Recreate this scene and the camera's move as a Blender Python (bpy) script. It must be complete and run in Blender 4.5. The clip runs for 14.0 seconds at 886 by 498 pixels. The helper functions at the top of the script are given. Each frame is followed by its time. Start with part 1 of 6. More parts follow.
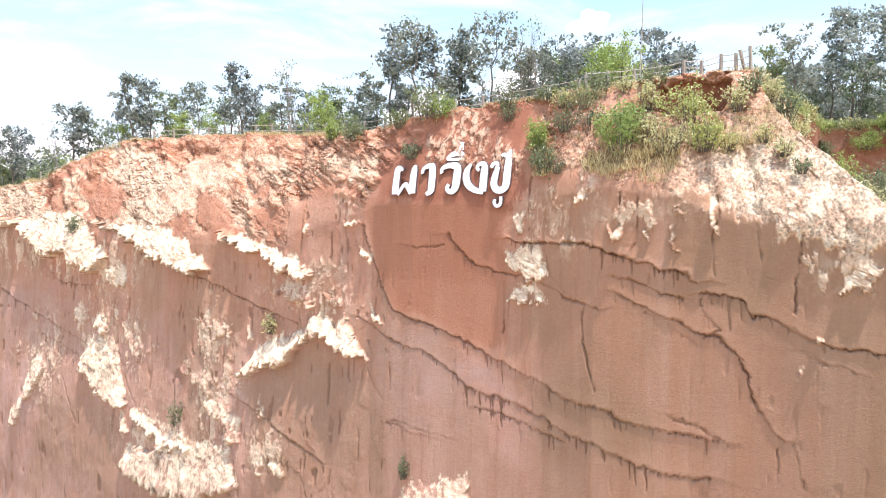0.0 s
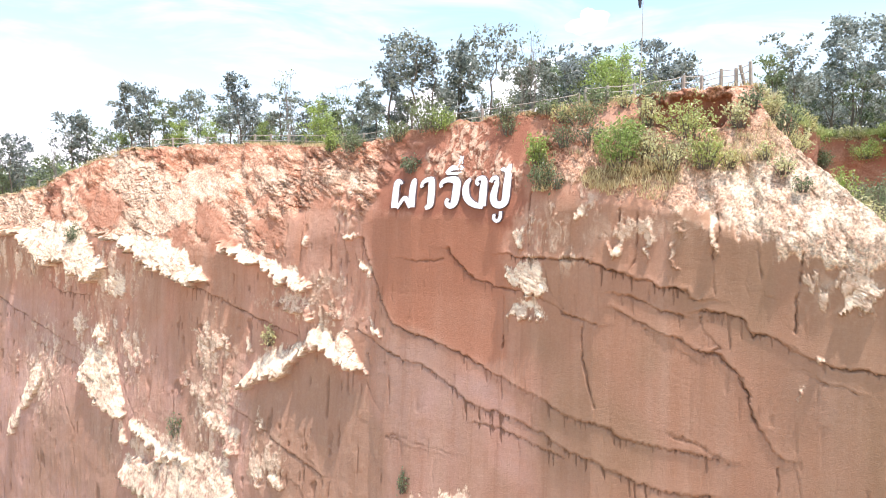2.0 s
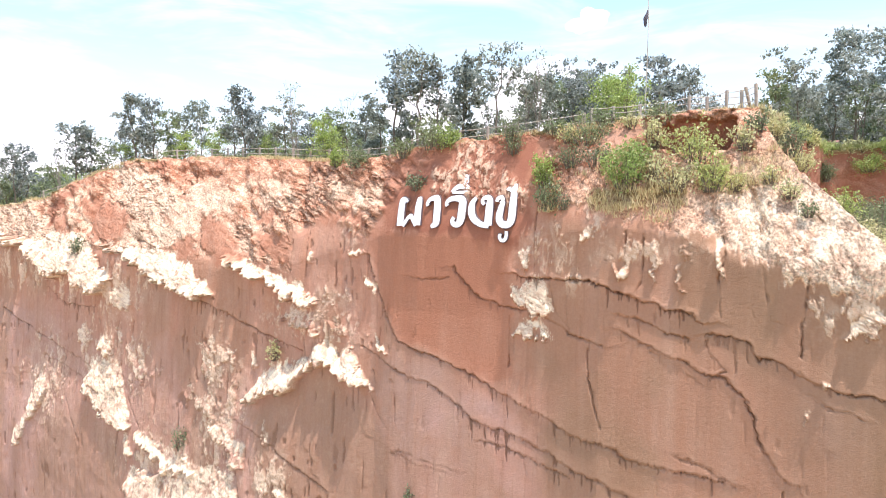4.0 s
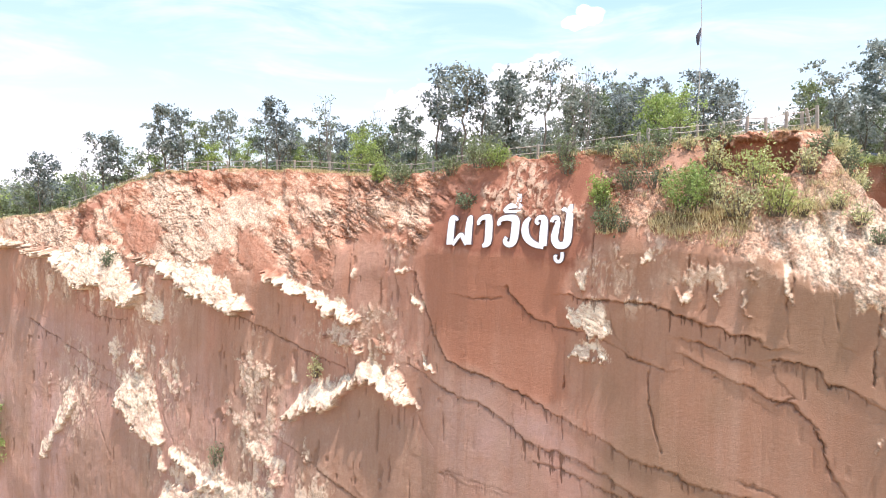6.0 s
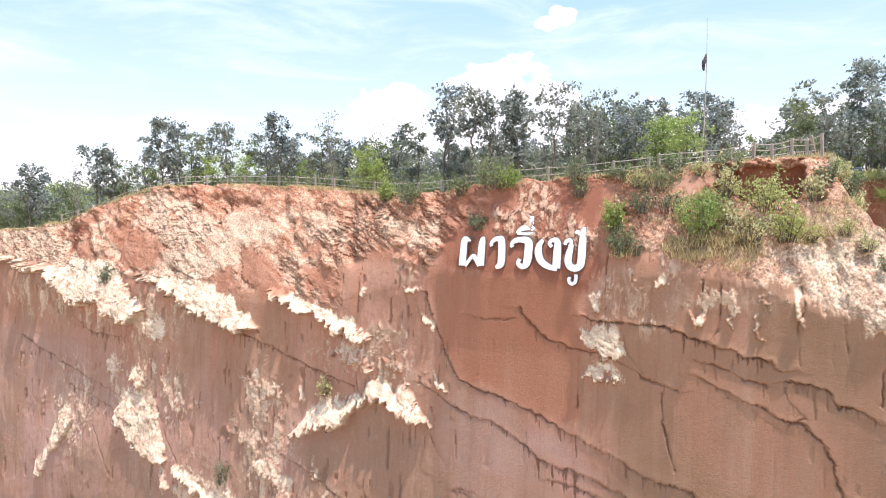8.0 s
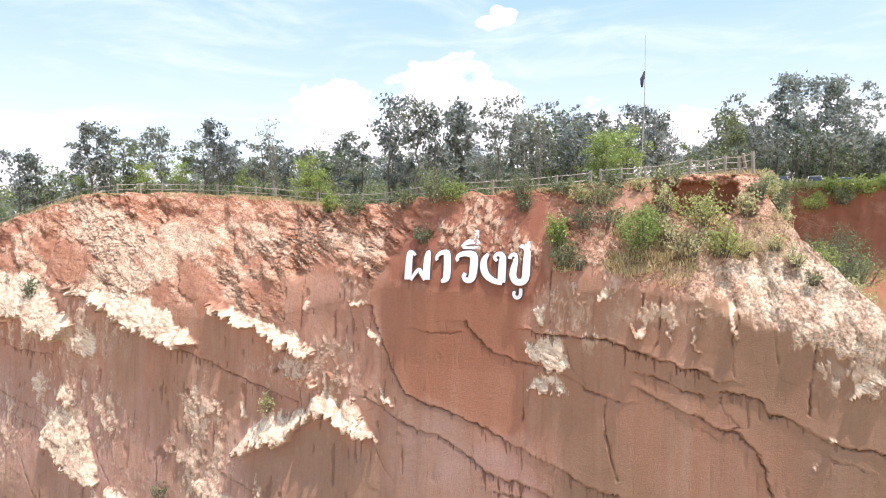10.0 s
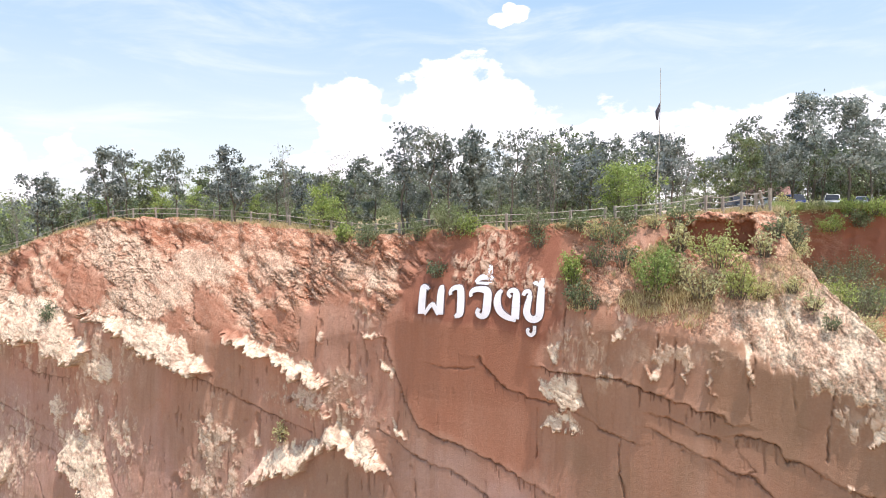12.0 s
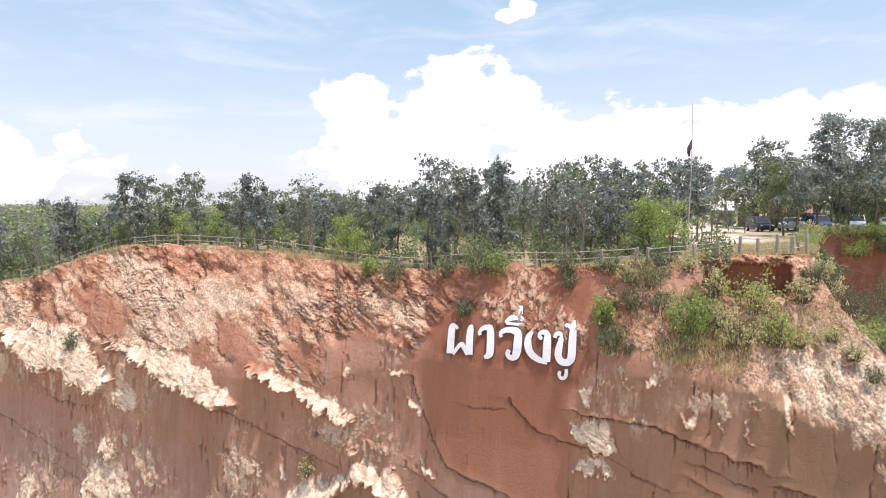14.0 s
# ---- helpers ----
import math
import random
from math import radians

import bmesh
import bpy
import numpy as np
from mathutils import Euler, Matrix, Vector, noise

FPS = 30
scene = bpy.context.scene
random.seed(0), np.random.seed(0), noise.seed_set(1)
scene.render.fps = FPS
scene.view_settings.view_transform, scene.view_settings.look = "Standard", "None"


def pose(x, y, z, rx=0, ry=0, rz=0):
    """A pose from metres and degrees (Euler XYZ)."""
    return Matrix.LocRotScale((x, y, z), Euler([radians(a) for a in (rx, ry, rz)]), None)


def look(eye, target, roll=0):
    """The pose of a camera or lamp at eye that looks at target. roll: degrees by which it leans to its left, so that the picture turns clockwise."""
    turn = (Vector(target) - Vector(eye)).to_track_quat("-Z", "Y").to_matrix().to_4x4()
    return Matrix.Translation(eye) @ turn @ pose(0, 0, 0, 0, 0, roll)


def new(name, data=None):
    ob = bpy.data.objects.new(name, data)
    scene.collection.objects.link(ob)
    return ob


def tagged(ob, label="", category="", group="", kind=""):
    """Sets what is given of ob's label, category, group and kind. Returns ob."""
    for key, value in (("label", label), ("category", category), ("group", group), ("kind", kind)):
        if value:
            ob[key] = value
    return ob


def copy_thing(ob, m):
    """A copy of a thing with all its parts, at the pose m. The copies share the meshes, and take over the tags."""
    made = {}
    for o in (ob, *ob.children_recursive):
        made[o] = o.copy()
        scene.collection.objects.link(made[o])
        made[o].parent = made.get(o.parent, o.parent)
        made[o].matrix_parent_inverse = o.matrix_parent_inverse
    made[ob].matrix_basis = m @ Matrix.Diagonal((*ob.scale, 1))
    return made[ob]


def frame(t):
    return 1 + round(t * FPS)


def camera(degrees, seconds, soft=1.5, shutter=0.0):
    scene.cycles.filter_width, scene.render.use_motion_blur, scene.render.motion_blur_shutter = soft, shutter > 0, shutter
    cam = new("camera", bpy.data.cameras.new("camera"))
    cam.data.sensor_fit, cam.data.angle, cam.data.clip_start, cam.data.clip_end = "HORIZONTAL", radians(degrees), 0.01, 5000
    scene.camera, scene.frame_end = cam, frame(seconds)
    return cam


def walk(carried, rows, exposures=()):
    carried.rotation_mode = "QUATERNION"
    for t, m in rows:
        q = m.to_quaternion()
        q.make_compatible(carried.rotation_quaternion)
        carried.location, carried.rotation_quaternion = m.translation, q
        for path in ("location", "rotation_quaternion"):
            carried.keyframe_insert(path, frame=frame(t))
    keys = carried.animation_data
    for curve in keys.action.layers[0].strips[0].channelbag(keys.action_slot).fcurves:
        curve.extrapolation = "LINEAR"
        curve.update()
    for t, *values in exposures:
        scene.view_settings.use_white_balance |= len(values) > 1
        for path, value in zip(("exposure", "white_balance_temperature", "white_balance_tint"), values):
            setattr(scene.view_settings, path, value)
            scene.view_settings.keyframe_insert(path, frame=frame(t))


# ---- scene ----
cam = camera(69.0, 14.0, soft=1.0)
METRES, EYE, TILT, LEAN, TURN = 16.0, 0.0, -2.8, 0.0, 0.0
ROWS = [
    (0.0, 0.0, 0.0, 0.0, 0.0, 0.0, -0.0),
    (0.5, -0.0028, 0.0031, 0.0145, 0.02, -0.02, -0.0),
    (1.0, -0.0068, 0.0059, 0.0308, -0.02, -0.04, 0.0),
    (1.5, -0.0077, 0.006, 0.0418, -0.01, -0.04, 0.01),
    (2.0, 0.0015, 0.0063, 0.0581, -0.02, -0.07, 0.02),
    (2.5, 0.0089, 0.0021, 0.0763, -0.02, -0.12, 0.01),
    (3.0, 0.0096, -0.0054, 0.0961, 0.01, -0.12, -0.02),
    (5.5, -0.1729, 0.0138, 0.1959, -0.34, -0.33, -0.12),
    (6.0, -0.2411, 0.0191, 0.2204, -0.45, -0.4, -0.1),
    (6.5, -0.3031, 0.0202, 0.2423, -0.52, -0.45, -0.11),
    (7.0, -0.3631, 0.0137, 0.266, -0.59, -0.48, -0.06),
    (7.5, -0.3889, 0.0015, 0.2865, -1.0, -0.47, -0.04),
    (8.0, -0.3957, -0.0042, 0.3087, -2.72, -0.47, 0.05),
    (8.5, -0.396, -0.0008, 0.3271, -5.95, -0.54, 0.22),
    (11.0, -0.4086, 0.0125, 0.4263, -7.92, -0.69, 0.34),
    (11.5, -0.4074, 0.0137, 0.4691, -7.24, -0.75, 0.3),
    (12.0, -0.4097, 0.0143, 0.5195, -6.74, -0.85, 0.29),
    (12.5, -0.4135, 0.0104, 0.5638, -6.49, -0.91, 0.28),
    (13.0, -0.4249, 0.0077, 0.6088, -6.28, -1.0, 0.26),
    (13.5, -0.4537, 0.0209, 0.6512, -6.02, -1.13, 0.27),
    (14.0, -0.4944, 0.0512, 0.6915, -6.14, -1.2, 0.27),
]
EXPOSURES = [(0.0, 1.06, 6300, 19), (3.0, 1.07, 6300, 19), (6.5, 0.85, 6300, 20), (8.5, 0.76, 6320, 20), (11.0, 0.64, 6400, 20), (14.0, 0.40, 6450, 21)]
walk(cam, [(t, pose(0, 0, EYE, TILT, LEAN, TURN) @ pose(METRES * x, METRES * y, METRES * z, 90 + pitch, roll, yaw)) for t, x, y, z, yaw, pitch, roll in ROWS],
     exposures=EXPOSURES)

# ---- light ----
P0, D, N = (3.3, 38.3), (0.8725, -0.4886), (-0.4886, -0.8725)
ELEV = radians(75)
SUN = Vector((D[0] * 0.95 + N[0] * 0.20, D[1] * 0.95 + N[1] * 0.20, 0)).normalized() * math.cos(ELEV) + Vector((0, 0, math.sin(ELEV)))
sun = new("sun", bpy.data.lights.new("sun", "SUN"))
sun.data.energy, sun.data.angle, sun.data.color = 3.8, radians(0.6), (1.0, 0.93, 0.82)
sun.matrix_world = look(SUN * 200, (0, 0, 0))


def nodes_of(tree):
    tree.nodes.clear()

    def add(kind, **values):
        node = tree.nodes.new(kind)
        for key, value in values.items():
            if key in node.inputs:
                node.inputs[key].default_value = value
        return node
    return add, tree.links.new


CLOUDS = (  # azimuth, elevation, width, height in degrees
    (3.5, 4.5, 9.0, 6.0), (7.5, 8.5, 3.4, 6.0), (-1.0, 8.0, 4.2, 3.6), (12.0, 15.9, 1.3, 0.6), (13.1, 16.3, 1.2, 0.8), (12.5, 16.8, 0.7, 0.6), (11.5, 8.5, 3.2, 3.6),
    (21.0, 4.0, 14.0, 4.6), (38.0, 3.5, 16.0, 5.0), (-36.0, 3.0, 16.0, 4.0), (-70.0, 7.0, 16.0, 6.0), (80.0, 8.0, 16.0, 6.0),
    (150.0, 10.0, 20.0, 7.0), (225.0, 12.0, 20.0, 8.0),
)


def make_world():
    w = bpy.data.worlds.new("sky")
    scene.world = w
    w.use_nodes = True
    add, link = nodes_of(w.node_tree)
    sky = add("ShaderNodeTexSky")
    sky.sky_type, sky.sun_disc = "NISHITA", False
    sky.sun_elevation, sky.sun_rotation = ELEV, math.atan2(SUN.x, SUN.y)
    sky.air_density, sky.dust_density, sky.ozone_density = 1.0, 1.2, 1.0
    tone = add("ShaderNodeMixRGB")
    tone.blend_type = "MULTIPLY"
    tone.inputs[0].default_value = 1.0
    tone.inputs[2].default_value = (0.17, 0.17, 0.165, 1)
    link(sky.outputs[0], tone.inputs[1])
    # thin high haze, whiter towards the horizon
    veil = add("ShaderNodeMixRGB")
    veil.inputs[0].default_value = 0.7
    link(tone.outputs[0], veil.inputs[1])
    height = add("ShaderNodeTexCoord")
    split = add("ShaderNodeSeparateXYZ")
    link(height.outputs["Generated"], split.inputs[0])
    rise = add("ShaderNodeMapRange")
    rise.interpolation_type = "SMOOTHSTEP"
    rise.inputs[1].default_value, rise.inputs[2].default_value = 0.02, 0.42
    link(split.outputs[2], rise.inputs[0])
    milk = add("ShaderNodeMixRGB")
    milk.inputs[1].default_value, milk.inputs[2].default_value = (0.60, 0.67, 0.70, 1), (0.255, 0.465, 0.59, 1)
    link(rise.outputs[0], milk.inputs[0])
    link(milk.outputs[0], veil.inputs[2])
    tone = veil
    co = add("ShaderNodeTexCoord")

    def math_node(kind, a, b):
        node = add("ShaderNodeMath")
        node.operation = kind
        for k, v in enumerate((a, b)):
            if isinstance(v, bpy.types.NodeSocket):
                link(v, node.inputs[k])
            else:
                node.inputs[k].default_value = v
        return node.outputs[0]

    def cloud(azimuth, elevation, wide, high):
        """How deep each direction lies in one heap of cloud: 1 at its middle, 0 at its rim."""
        a, e = radians(azimuth), radians(elevation)
        off = add("ShaderNodeVectorMath")
        off.operation = "SUBTRACT"
        link(co.outputs["Generated"], off.inputs[0])
        off.inputs[1].default_value = (math.sin(a) * math.cos(e), math.cos(a) * math.cos(e), math.sin(e))
        squash = add("ShaderNodeVectorMath")
        squash.operation = "DIVIDE"
        link(off.outputs[0], squash.inputs[0])
        squash.inputs[1].default_value = (radians(wide), radians(wide), radians(high))
        size = add("ShaderNodeVectorMath")
        size.operation = "LENGTH"
        link(squash.outputs[0], size.inputs[0])
        return math_node("SUBTRACT", 1.0, size.outputs["Value"])

    flat = add("ShaderNodeMapping")
    flat.inputs["Scale"].default_value = (1.0, 1.0, 1.6)
    link(co.outputs["Generated"], flat.inputs[0])
    puff = add("ShaderNodeTexNoise", Scale=17.0, Detail=9.0, Roughness=0.55, Distortion=0.1)
    link(flat.outputs[0], puff.inputs["Vector"])
    wisp = add("ShaderNodeTexNoise", Scale=4.0, Detail=8.0, Roughness=0.6, Distortion=0.6)
    streaky = add("ShaderNodeMapping")
    streaky.inputs["Scale"].default_value = (1.0, 1.0, 4.5)
    link(co.outputs["Generated"], streaky.inputs[0])
    link(streaky.outputs[0], wisp.inputs["Vector"])
    # heaps of cumulus low over the plateau, others all round
    heaps = None
    for spot in CLOUDS:
        one = cloud(*spot)
        heaps = one if heaps is None else math_node("MAXIMUM", heaps, one)
    body = math_node("ADD", heaps, math_node("MULTIPLY", math_node("SUBTRACT", puff.outputs[0], 0.5), 1.9))
    ramp = add("ShaderNodeMapRange")
    ramp.interpolation_type = "SMOOTHSTEP"
    ramp.inputs[1].default_value, ramp.inputs[2].default_value = 0.0, 0.22
    ramp.inputs[4].default_value = 0.92
    link(body, ramp.inputs[0])
    # thin streaks of high cloud
    thin = add("ShaderNodeMapRange")
    thin.interpolation_type = "SMOOTHSTEP"
    thin.inputs[1].default_value, thin.inputs[2].default_value, thin.inputs[4].default_value = 0.42, 0.75, 0.34
    link(wisp.outputs[0], thin.inputs[0])
    veiled = add("ShaderNodeMixRGB")
    link(thin.outputs[0], veiled.inputs[0])
    link(tone.outputs[0], veiled.inputs[1])
    veiled.inputs[2].default_value = (0.88, 0.90, 0.92, 1)
    shade = add("ShaderNodeTexNoise", Scale=6.0, Detail=6.0, Roughness=0.5)
    link(streaky.outputs[0], shade.inputs["Vector"])
    grey = add("ShaderNodeMixRGB")
    dim = add("ShaderNodeMapRange")
    dim.inputs[1].default_value, dim.inputs[2].default_value, dim.inputs[4].default_value = 0.5, 0.7, 1.0
    link(shade.outputs[0], dim.inputs[0])
    link(dim.outputs[0], grey.inputs[0])
    grey.inputs[1].default_value, grey.inputs[2].default_value = (0.96, 0.96, 0.98, 1), (0.80, 0.80, 0.86, 1)
    mix = add("ShaderNodeMixRGB")
    link(ramp.outputs[0], mix.inputs[0])
    link(veiled.outputs[0], mix.inputs[1])
    link(grey.outputs[0], mix.inputs[2])
    back = add("ShaderNodeBackground", Strength=1.0)
    link(mix.outputs[0], back.inputs[0])
    out = add("ShaderNodeOutputWorld")
    link(back.outputs[0], out.inputs[0])


make_world()


# ---- materials ----
def material(name, rough=0.8, metal=0.0):
    m = bpy.data.materials.new(name)
    m.use_nodes = True
    add, link = nodes_of(m.node_tree)
    shader = add("ShaderNodeBsdfPrincipled", Roughness=rough, Metallic=metal)
    out = add("ShaderNodeOutputMaterial")
    link(shader.outputs[0], out.inputs[0])
    return m, add, link, shader, out


def mixer(add, link, fac, a, b, kind="MIX"):
    """A colour mix; fac, a and b are sockets, numbers or colours."""
    node = add("ShaderNodeMixRGB")
    node.blend_type = kind
    for i, v in enumerate((fac, a, b)):
        if isinstance(v, bpy.types.NodeSocket):
            link(v, node.inputs[i])
        elif i == 0:
            node.inputs[0].default_value = v
        else:
            node.inputs[i].default_value = (*v, 1)
    return node.outputs[0]


def mapped(add, link, socket, lo, hi, a=0.0, b=1.0):
    node = add("ShaderNodeMapRange")
    for i, v in enumerate((lo, hi, a, b)):
        node.inputs[i + 1].default_value = v
    link(socket, node.inputs[0])
    return node.outputs[0]


def grain(add, link, scale, detail=5.0, stretch=(1, 1, 1), rough=0.6):
    co = add("ShaderNodeTexCoord")
    mp = add("ShaderNodeMapping")
    mp.inputs["Scale"].default_value = stretch
    link(co.outputs["Object"], mp.inputs[0])
    n = add("ShaderNodeTexNoise", Scale=scale, Detail=detail, Roughness=rough)
    link(mp.outputs[0], n.inputs["Vector"])
    return n.outputs[0]


def dip_grain(add, link, scale, long, detail=5.0, rough=0.6):
    """Noise drawn out along the beds, which dip along the face."""
    co = add("ShaderNodeTexCoord")
    mp = add("ShaderNodeMapping")
    mp.vector_type = "TEXTURE"
    mp.inputs["Rotation"].default_value = (0, radians(28), math.atan2(D[1], D[0]))
    mp.inputs["Scale"].default_value = (long, 1, 1)
    link(co.outputs["Object"], mp.inputs[0])
    n = add("ShaderNodeTexNoise", Scale=scale, Detail=detail, Roughness=rough)
    link(mp.outputs[0], n.inputs["Vector"])
    return n.outputs[0]


def relief(add, link, shader, height, strength, distance=0.1):
    bump = add("ShaderNodeBump", Strength=strength, Distance=distance)
    link(height, bump.inputs["Height"])
    link(bump.outputs[0], shader.inputs["Normal"])


def rough_paint(name, colour, dark, scale=8.0, rough=0.7, metal=0.0, bump=0.2):
    """A surface with grain and stains at two scales."""
    m, add, link, shader, out = material(name, rough, metal)
    big = mapped(add, link, grain(add, link, scale * 0.25, 4.0), 0.35, 0.7)
    fine = grain(add, link, scale * 3, 6.0)
    c = mixer(add, link, big, colour, dark)
    c = mixer(add, link, mapped(add, link, fine, 0.45, 0.75, 0.0, 0.5), c, dark)
    link(c, shader.inputs["Base Color"])
    relief(add, link, shader, fine, bump, 0.02)
    return m


def attribute(add, name):
    node = add("ShaderNodeAttribute")
    node.attribute_name = name
    return node.outputs["Fac"]


def cliff_material():
    m, add, link, shader, out = material("laterite", 0.92)
    shader.inputs["Specular IOR Level"].default_value = 0.15
    big = mapped(add, link, grain(add, link, 0.09, 4.0, (1, 1, 0.6)), 0.35, 0.65)
    streak = mapped(add, link, grain(add, link, 0.9, 5.0, (1, 1, 0.07)), 0.35, 0.7)
    mid = mapped(add, link, grain(add, link, 0.55, 6.0), 0.35, 0.68)
    fine = grain(add, link, 6.0, 8.0, rough=0.7)
    face = mixer(add, link, big, (0.53, 0.27, 0.175), (0.51, 0.25, 0.175))
    face = mixer(add, link, attribute(add, "mauve"), face, (0.49, 0.305, 0.26))
    face = mixer(add, link, mapped(add, link, mid, 0.3, 1.0, 0.0, 0.55), face, (0.47, 0.225, 0.15))
    face = mixer(add, link, mapped(add, link, streak, 0.25, 1.0, 0.0, 0.45), face, (0.57, 0.37, 0.30))
    thread = mapped(add, link, grain(add, link, 3.2, 5.0, (1, 1, 0.05), 0.65), 0.54, 0.62, 0.0, 0.42)
    band = mapped(add, link, grain(add, link, 0.42, 3.0, (1, 1, 0.03), 0.5), 0.47, 0.60, 0.0, 0.4)
    face = mixer(add, link, band, face, (0.43, 0.245, 0.17))
    face = mixer(add, link, thread, face, (0.38, 0.20, 0.14))
    blot = mapped(add, link, grain(add, link, 1.3, 7.0, (1, 1, 0.6), 0.72), 0.52, 0.62, 0.0, 0.2)
    face = mixer(add, link, blot, face, (0.62, 0.41, 0.30))
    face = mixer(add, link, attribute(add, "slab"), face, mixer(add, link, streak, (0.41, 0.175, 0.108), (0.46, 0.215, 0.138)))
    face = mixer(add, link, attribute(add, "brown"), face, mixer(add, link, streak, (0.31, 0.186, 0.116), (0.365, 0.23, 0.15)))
    # darker red that also stands in for shade in the alcove and gully
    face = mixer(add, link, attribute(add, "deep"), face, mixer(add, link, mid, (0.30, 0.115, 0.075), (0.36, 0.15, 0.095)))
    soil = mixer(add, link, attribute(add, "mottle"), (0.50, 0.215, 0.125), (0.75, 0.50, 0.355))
    soil = mixer(add, link, mapped(add, link, dip_grain(add, link, 1.9, 2.6, 7.0, 0.7), 0.51, 0.58, 0.0, 0.75), soil, (0.36, 0.135, 0.075))
    soil = mixer(add, link, mapped(add, link, dip_grain(add, link, 2.6, 2.2, 7.0, 0.75), 0.50, 0.59, 0.0, 0.65), soil, (0.84, 0.60, 0.44))
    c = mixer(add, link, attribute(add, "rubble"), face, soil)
    pale = mixer(add, link, mapped(add, link, fine, 0.35, 0.7), (0.93, 0.80, 0.63), (0.88, 0.66, 0.47))
    chip = mapped(add, link, dip_grain(add, link, 3.4, 2.6, 6.0, 0.7), 0.51, 0.60, 0.0, 0.6)
    pale = mixer(add, link, chip, pale, (0.62, 0.37, 0.25))
    line = add("ShaderNodeMath")
    line.operation = "SUBTRACT"
    line.inputs[1].default_value = 0.5
    link(dip_grain(add, link, 1.3, 2.4, 5.0, 0.6), line.inputs[0])
    thin = add("ShaderNodeMath")
    thin.operation = "ABSOLUTE"
    link(line.outputs[0], thin.inputs[0])
    crackle = mapped(add, link, thin.outputs[0], 0.004, 0.015, 0.5, 0.0)
    pale = mixer(add, link, crackle, pale, (0.34, 0.21, 0.14))
    c = mixer(add, link, attribute(add, "cream"), c, pale)
    # dark brown for drips and cracks, and for shade painted in soil creases
    c = mixer(add, link, attribute(add, "stain_shade"), c, (0.15, 0.075, 0.045))
    c = mixer(add, link, attribute(add, "grass"), c, mixer(add, link, fine, (0.13, 0.14, 0.045), (0.34, 0.27, 0.13)))
    specks = mixer(add, link, attribute(add, "cream"), mapped(add, link, fine, 0.3, 0.75, 0.0, 0.22), (0.03, 0.03, 0.03))
    c = mixer(add, link, specks, c, (0.30, 0.16, 0.10))
    # coarse sandy grain, strongest on the loose soil
    sand = mapped(add, link, grain(add, link, 7.0, 4.0, rough=0.75), 0.37, 0.63, 0.52, 1.3)
    tint = add("ShaderNodeCombineXYZ")
    for k in range(3):
        link(sand, tint.inputs[k])
    grit = mixer(add, link, 1.0, c, tint.outputs[0], "MULTIPLY")
    c = mixer(add, link, mapped(add, link, attribute(add, "rubble"), 0, 1, 0.12, 1.0), c, grit)
    link(c, shader.inputs["Base Color"])
    height = mixer(add, link, 0.5, fine, grain(add, link, 18.0, 6.0, rough=0.7))
    height = mixer(add, link, 1.0, height, mapped(add, link, attribute(add, "rubble"), 0, 1, 0.35, 0.8), "MULTIPLY")
    relief(add, link, shader, height, 0.7, 0.26)
    return m


def ground_material():
    m, add, link, shader, out = material("plateau_soil", 0.95)
    a = mapped(add, link, grain(add, link, 0.12, 6.0), 0.50, 0.66)
    b = grain(add, link, 5.0, 8.0, rough=0.7)
    dry = mixer(add, link, b, (0.24, 0.20, 0.10), (0.48, 0.36, 0.22))
    green = mixer(add, link, b, (0.09, 0.11, 0.035), (0.20, 0.20, 0.07))
    c = mixer(add, link, a, dry, green)
    c = mixer(add, link, attribute(add, "track"), c, mixer(add, link, b, (0.52, 0.42, 0.33), (0.66, 0.56, 0.46)))
    link(c, shader.inputs["Base Color"])
    relief(add, link, shader, b, 0.4, 0.1)
    return m


def floor_material():
    m, add, link, shader, out = material("canyon_sand", 0.95)
    a = mapped(add, link, grain(add, link, 0.05, 6.0), 0.42, 0.6)
    b = grain(add, link, 3.0, 8.0)
    c = mixer(add, link, a, mixer(add, link, b, (0.52, 0.33, 0.22), (0.60, 0.44, 0.32)), (0.14, 0.15, 0.06))
    link(c, shader.inputs["Base Color"])
    return m


def leaf_material(name, dark, light, shine=0.4):
    m, add, link, shader, out = material(name, shine)
    geo = add("ShaderNodeNewGeometry")
    info = add("ShaderNodeObjectInfo")
    c = mixer(add, link, geo.outputs["Random Per Island"], dark, light)
    warm = mixer(add, link, mapped(add, link, info.outputs["Random"], 0, 1, 0, 0.3), c, (light[0] * 1.15, light[1] * 1.05, light[2] * 0.6))
    link(warm, shader.inputs["Base Color"])
    thin = add("ShaderNodeBsdfTranslucent")
    link(warm, thin.inputs[0])
    mix = add("ShaderNodeMixShader", Fac=0.45)
    link(shader.outputs[0], mix.inputs[1])
    link(thin.outputs[0], mix.inputs[2])
    link(mix.outputs[0], out.inputs[0])
    return m


CLIFF, SOIL, SAND = cliff_material(), ground_material(), floor_material()
LEAF = leaf_material("leaf_dark", (0.075, 0.095, 0.085), (0.40, 0.44, 0.42), 0.33)
# paler blue-grey: haze over the far tall trees put into the leaf colour
LEAF_HAZY = leaf_material("leaf_hazy_blue_grey", (0.11, 0.14, 0.145), (0.46, 0.51, 0.50), 0.33)
LEAF_MID = leaf_material("leaf_green", (0.065, 0.095, 0.05), (0.32, 0.38, 0.23), 0.35)
LEAF_FRESH = leaf_material("leaf_fresh", (0.16, 0.25, 0.06), (0.46, 0.56, 0.21))
STRAW = leaf_material("straw", (0.42, 0.34, 0.18), (0.80, 0.70, 0.46), 0.6)
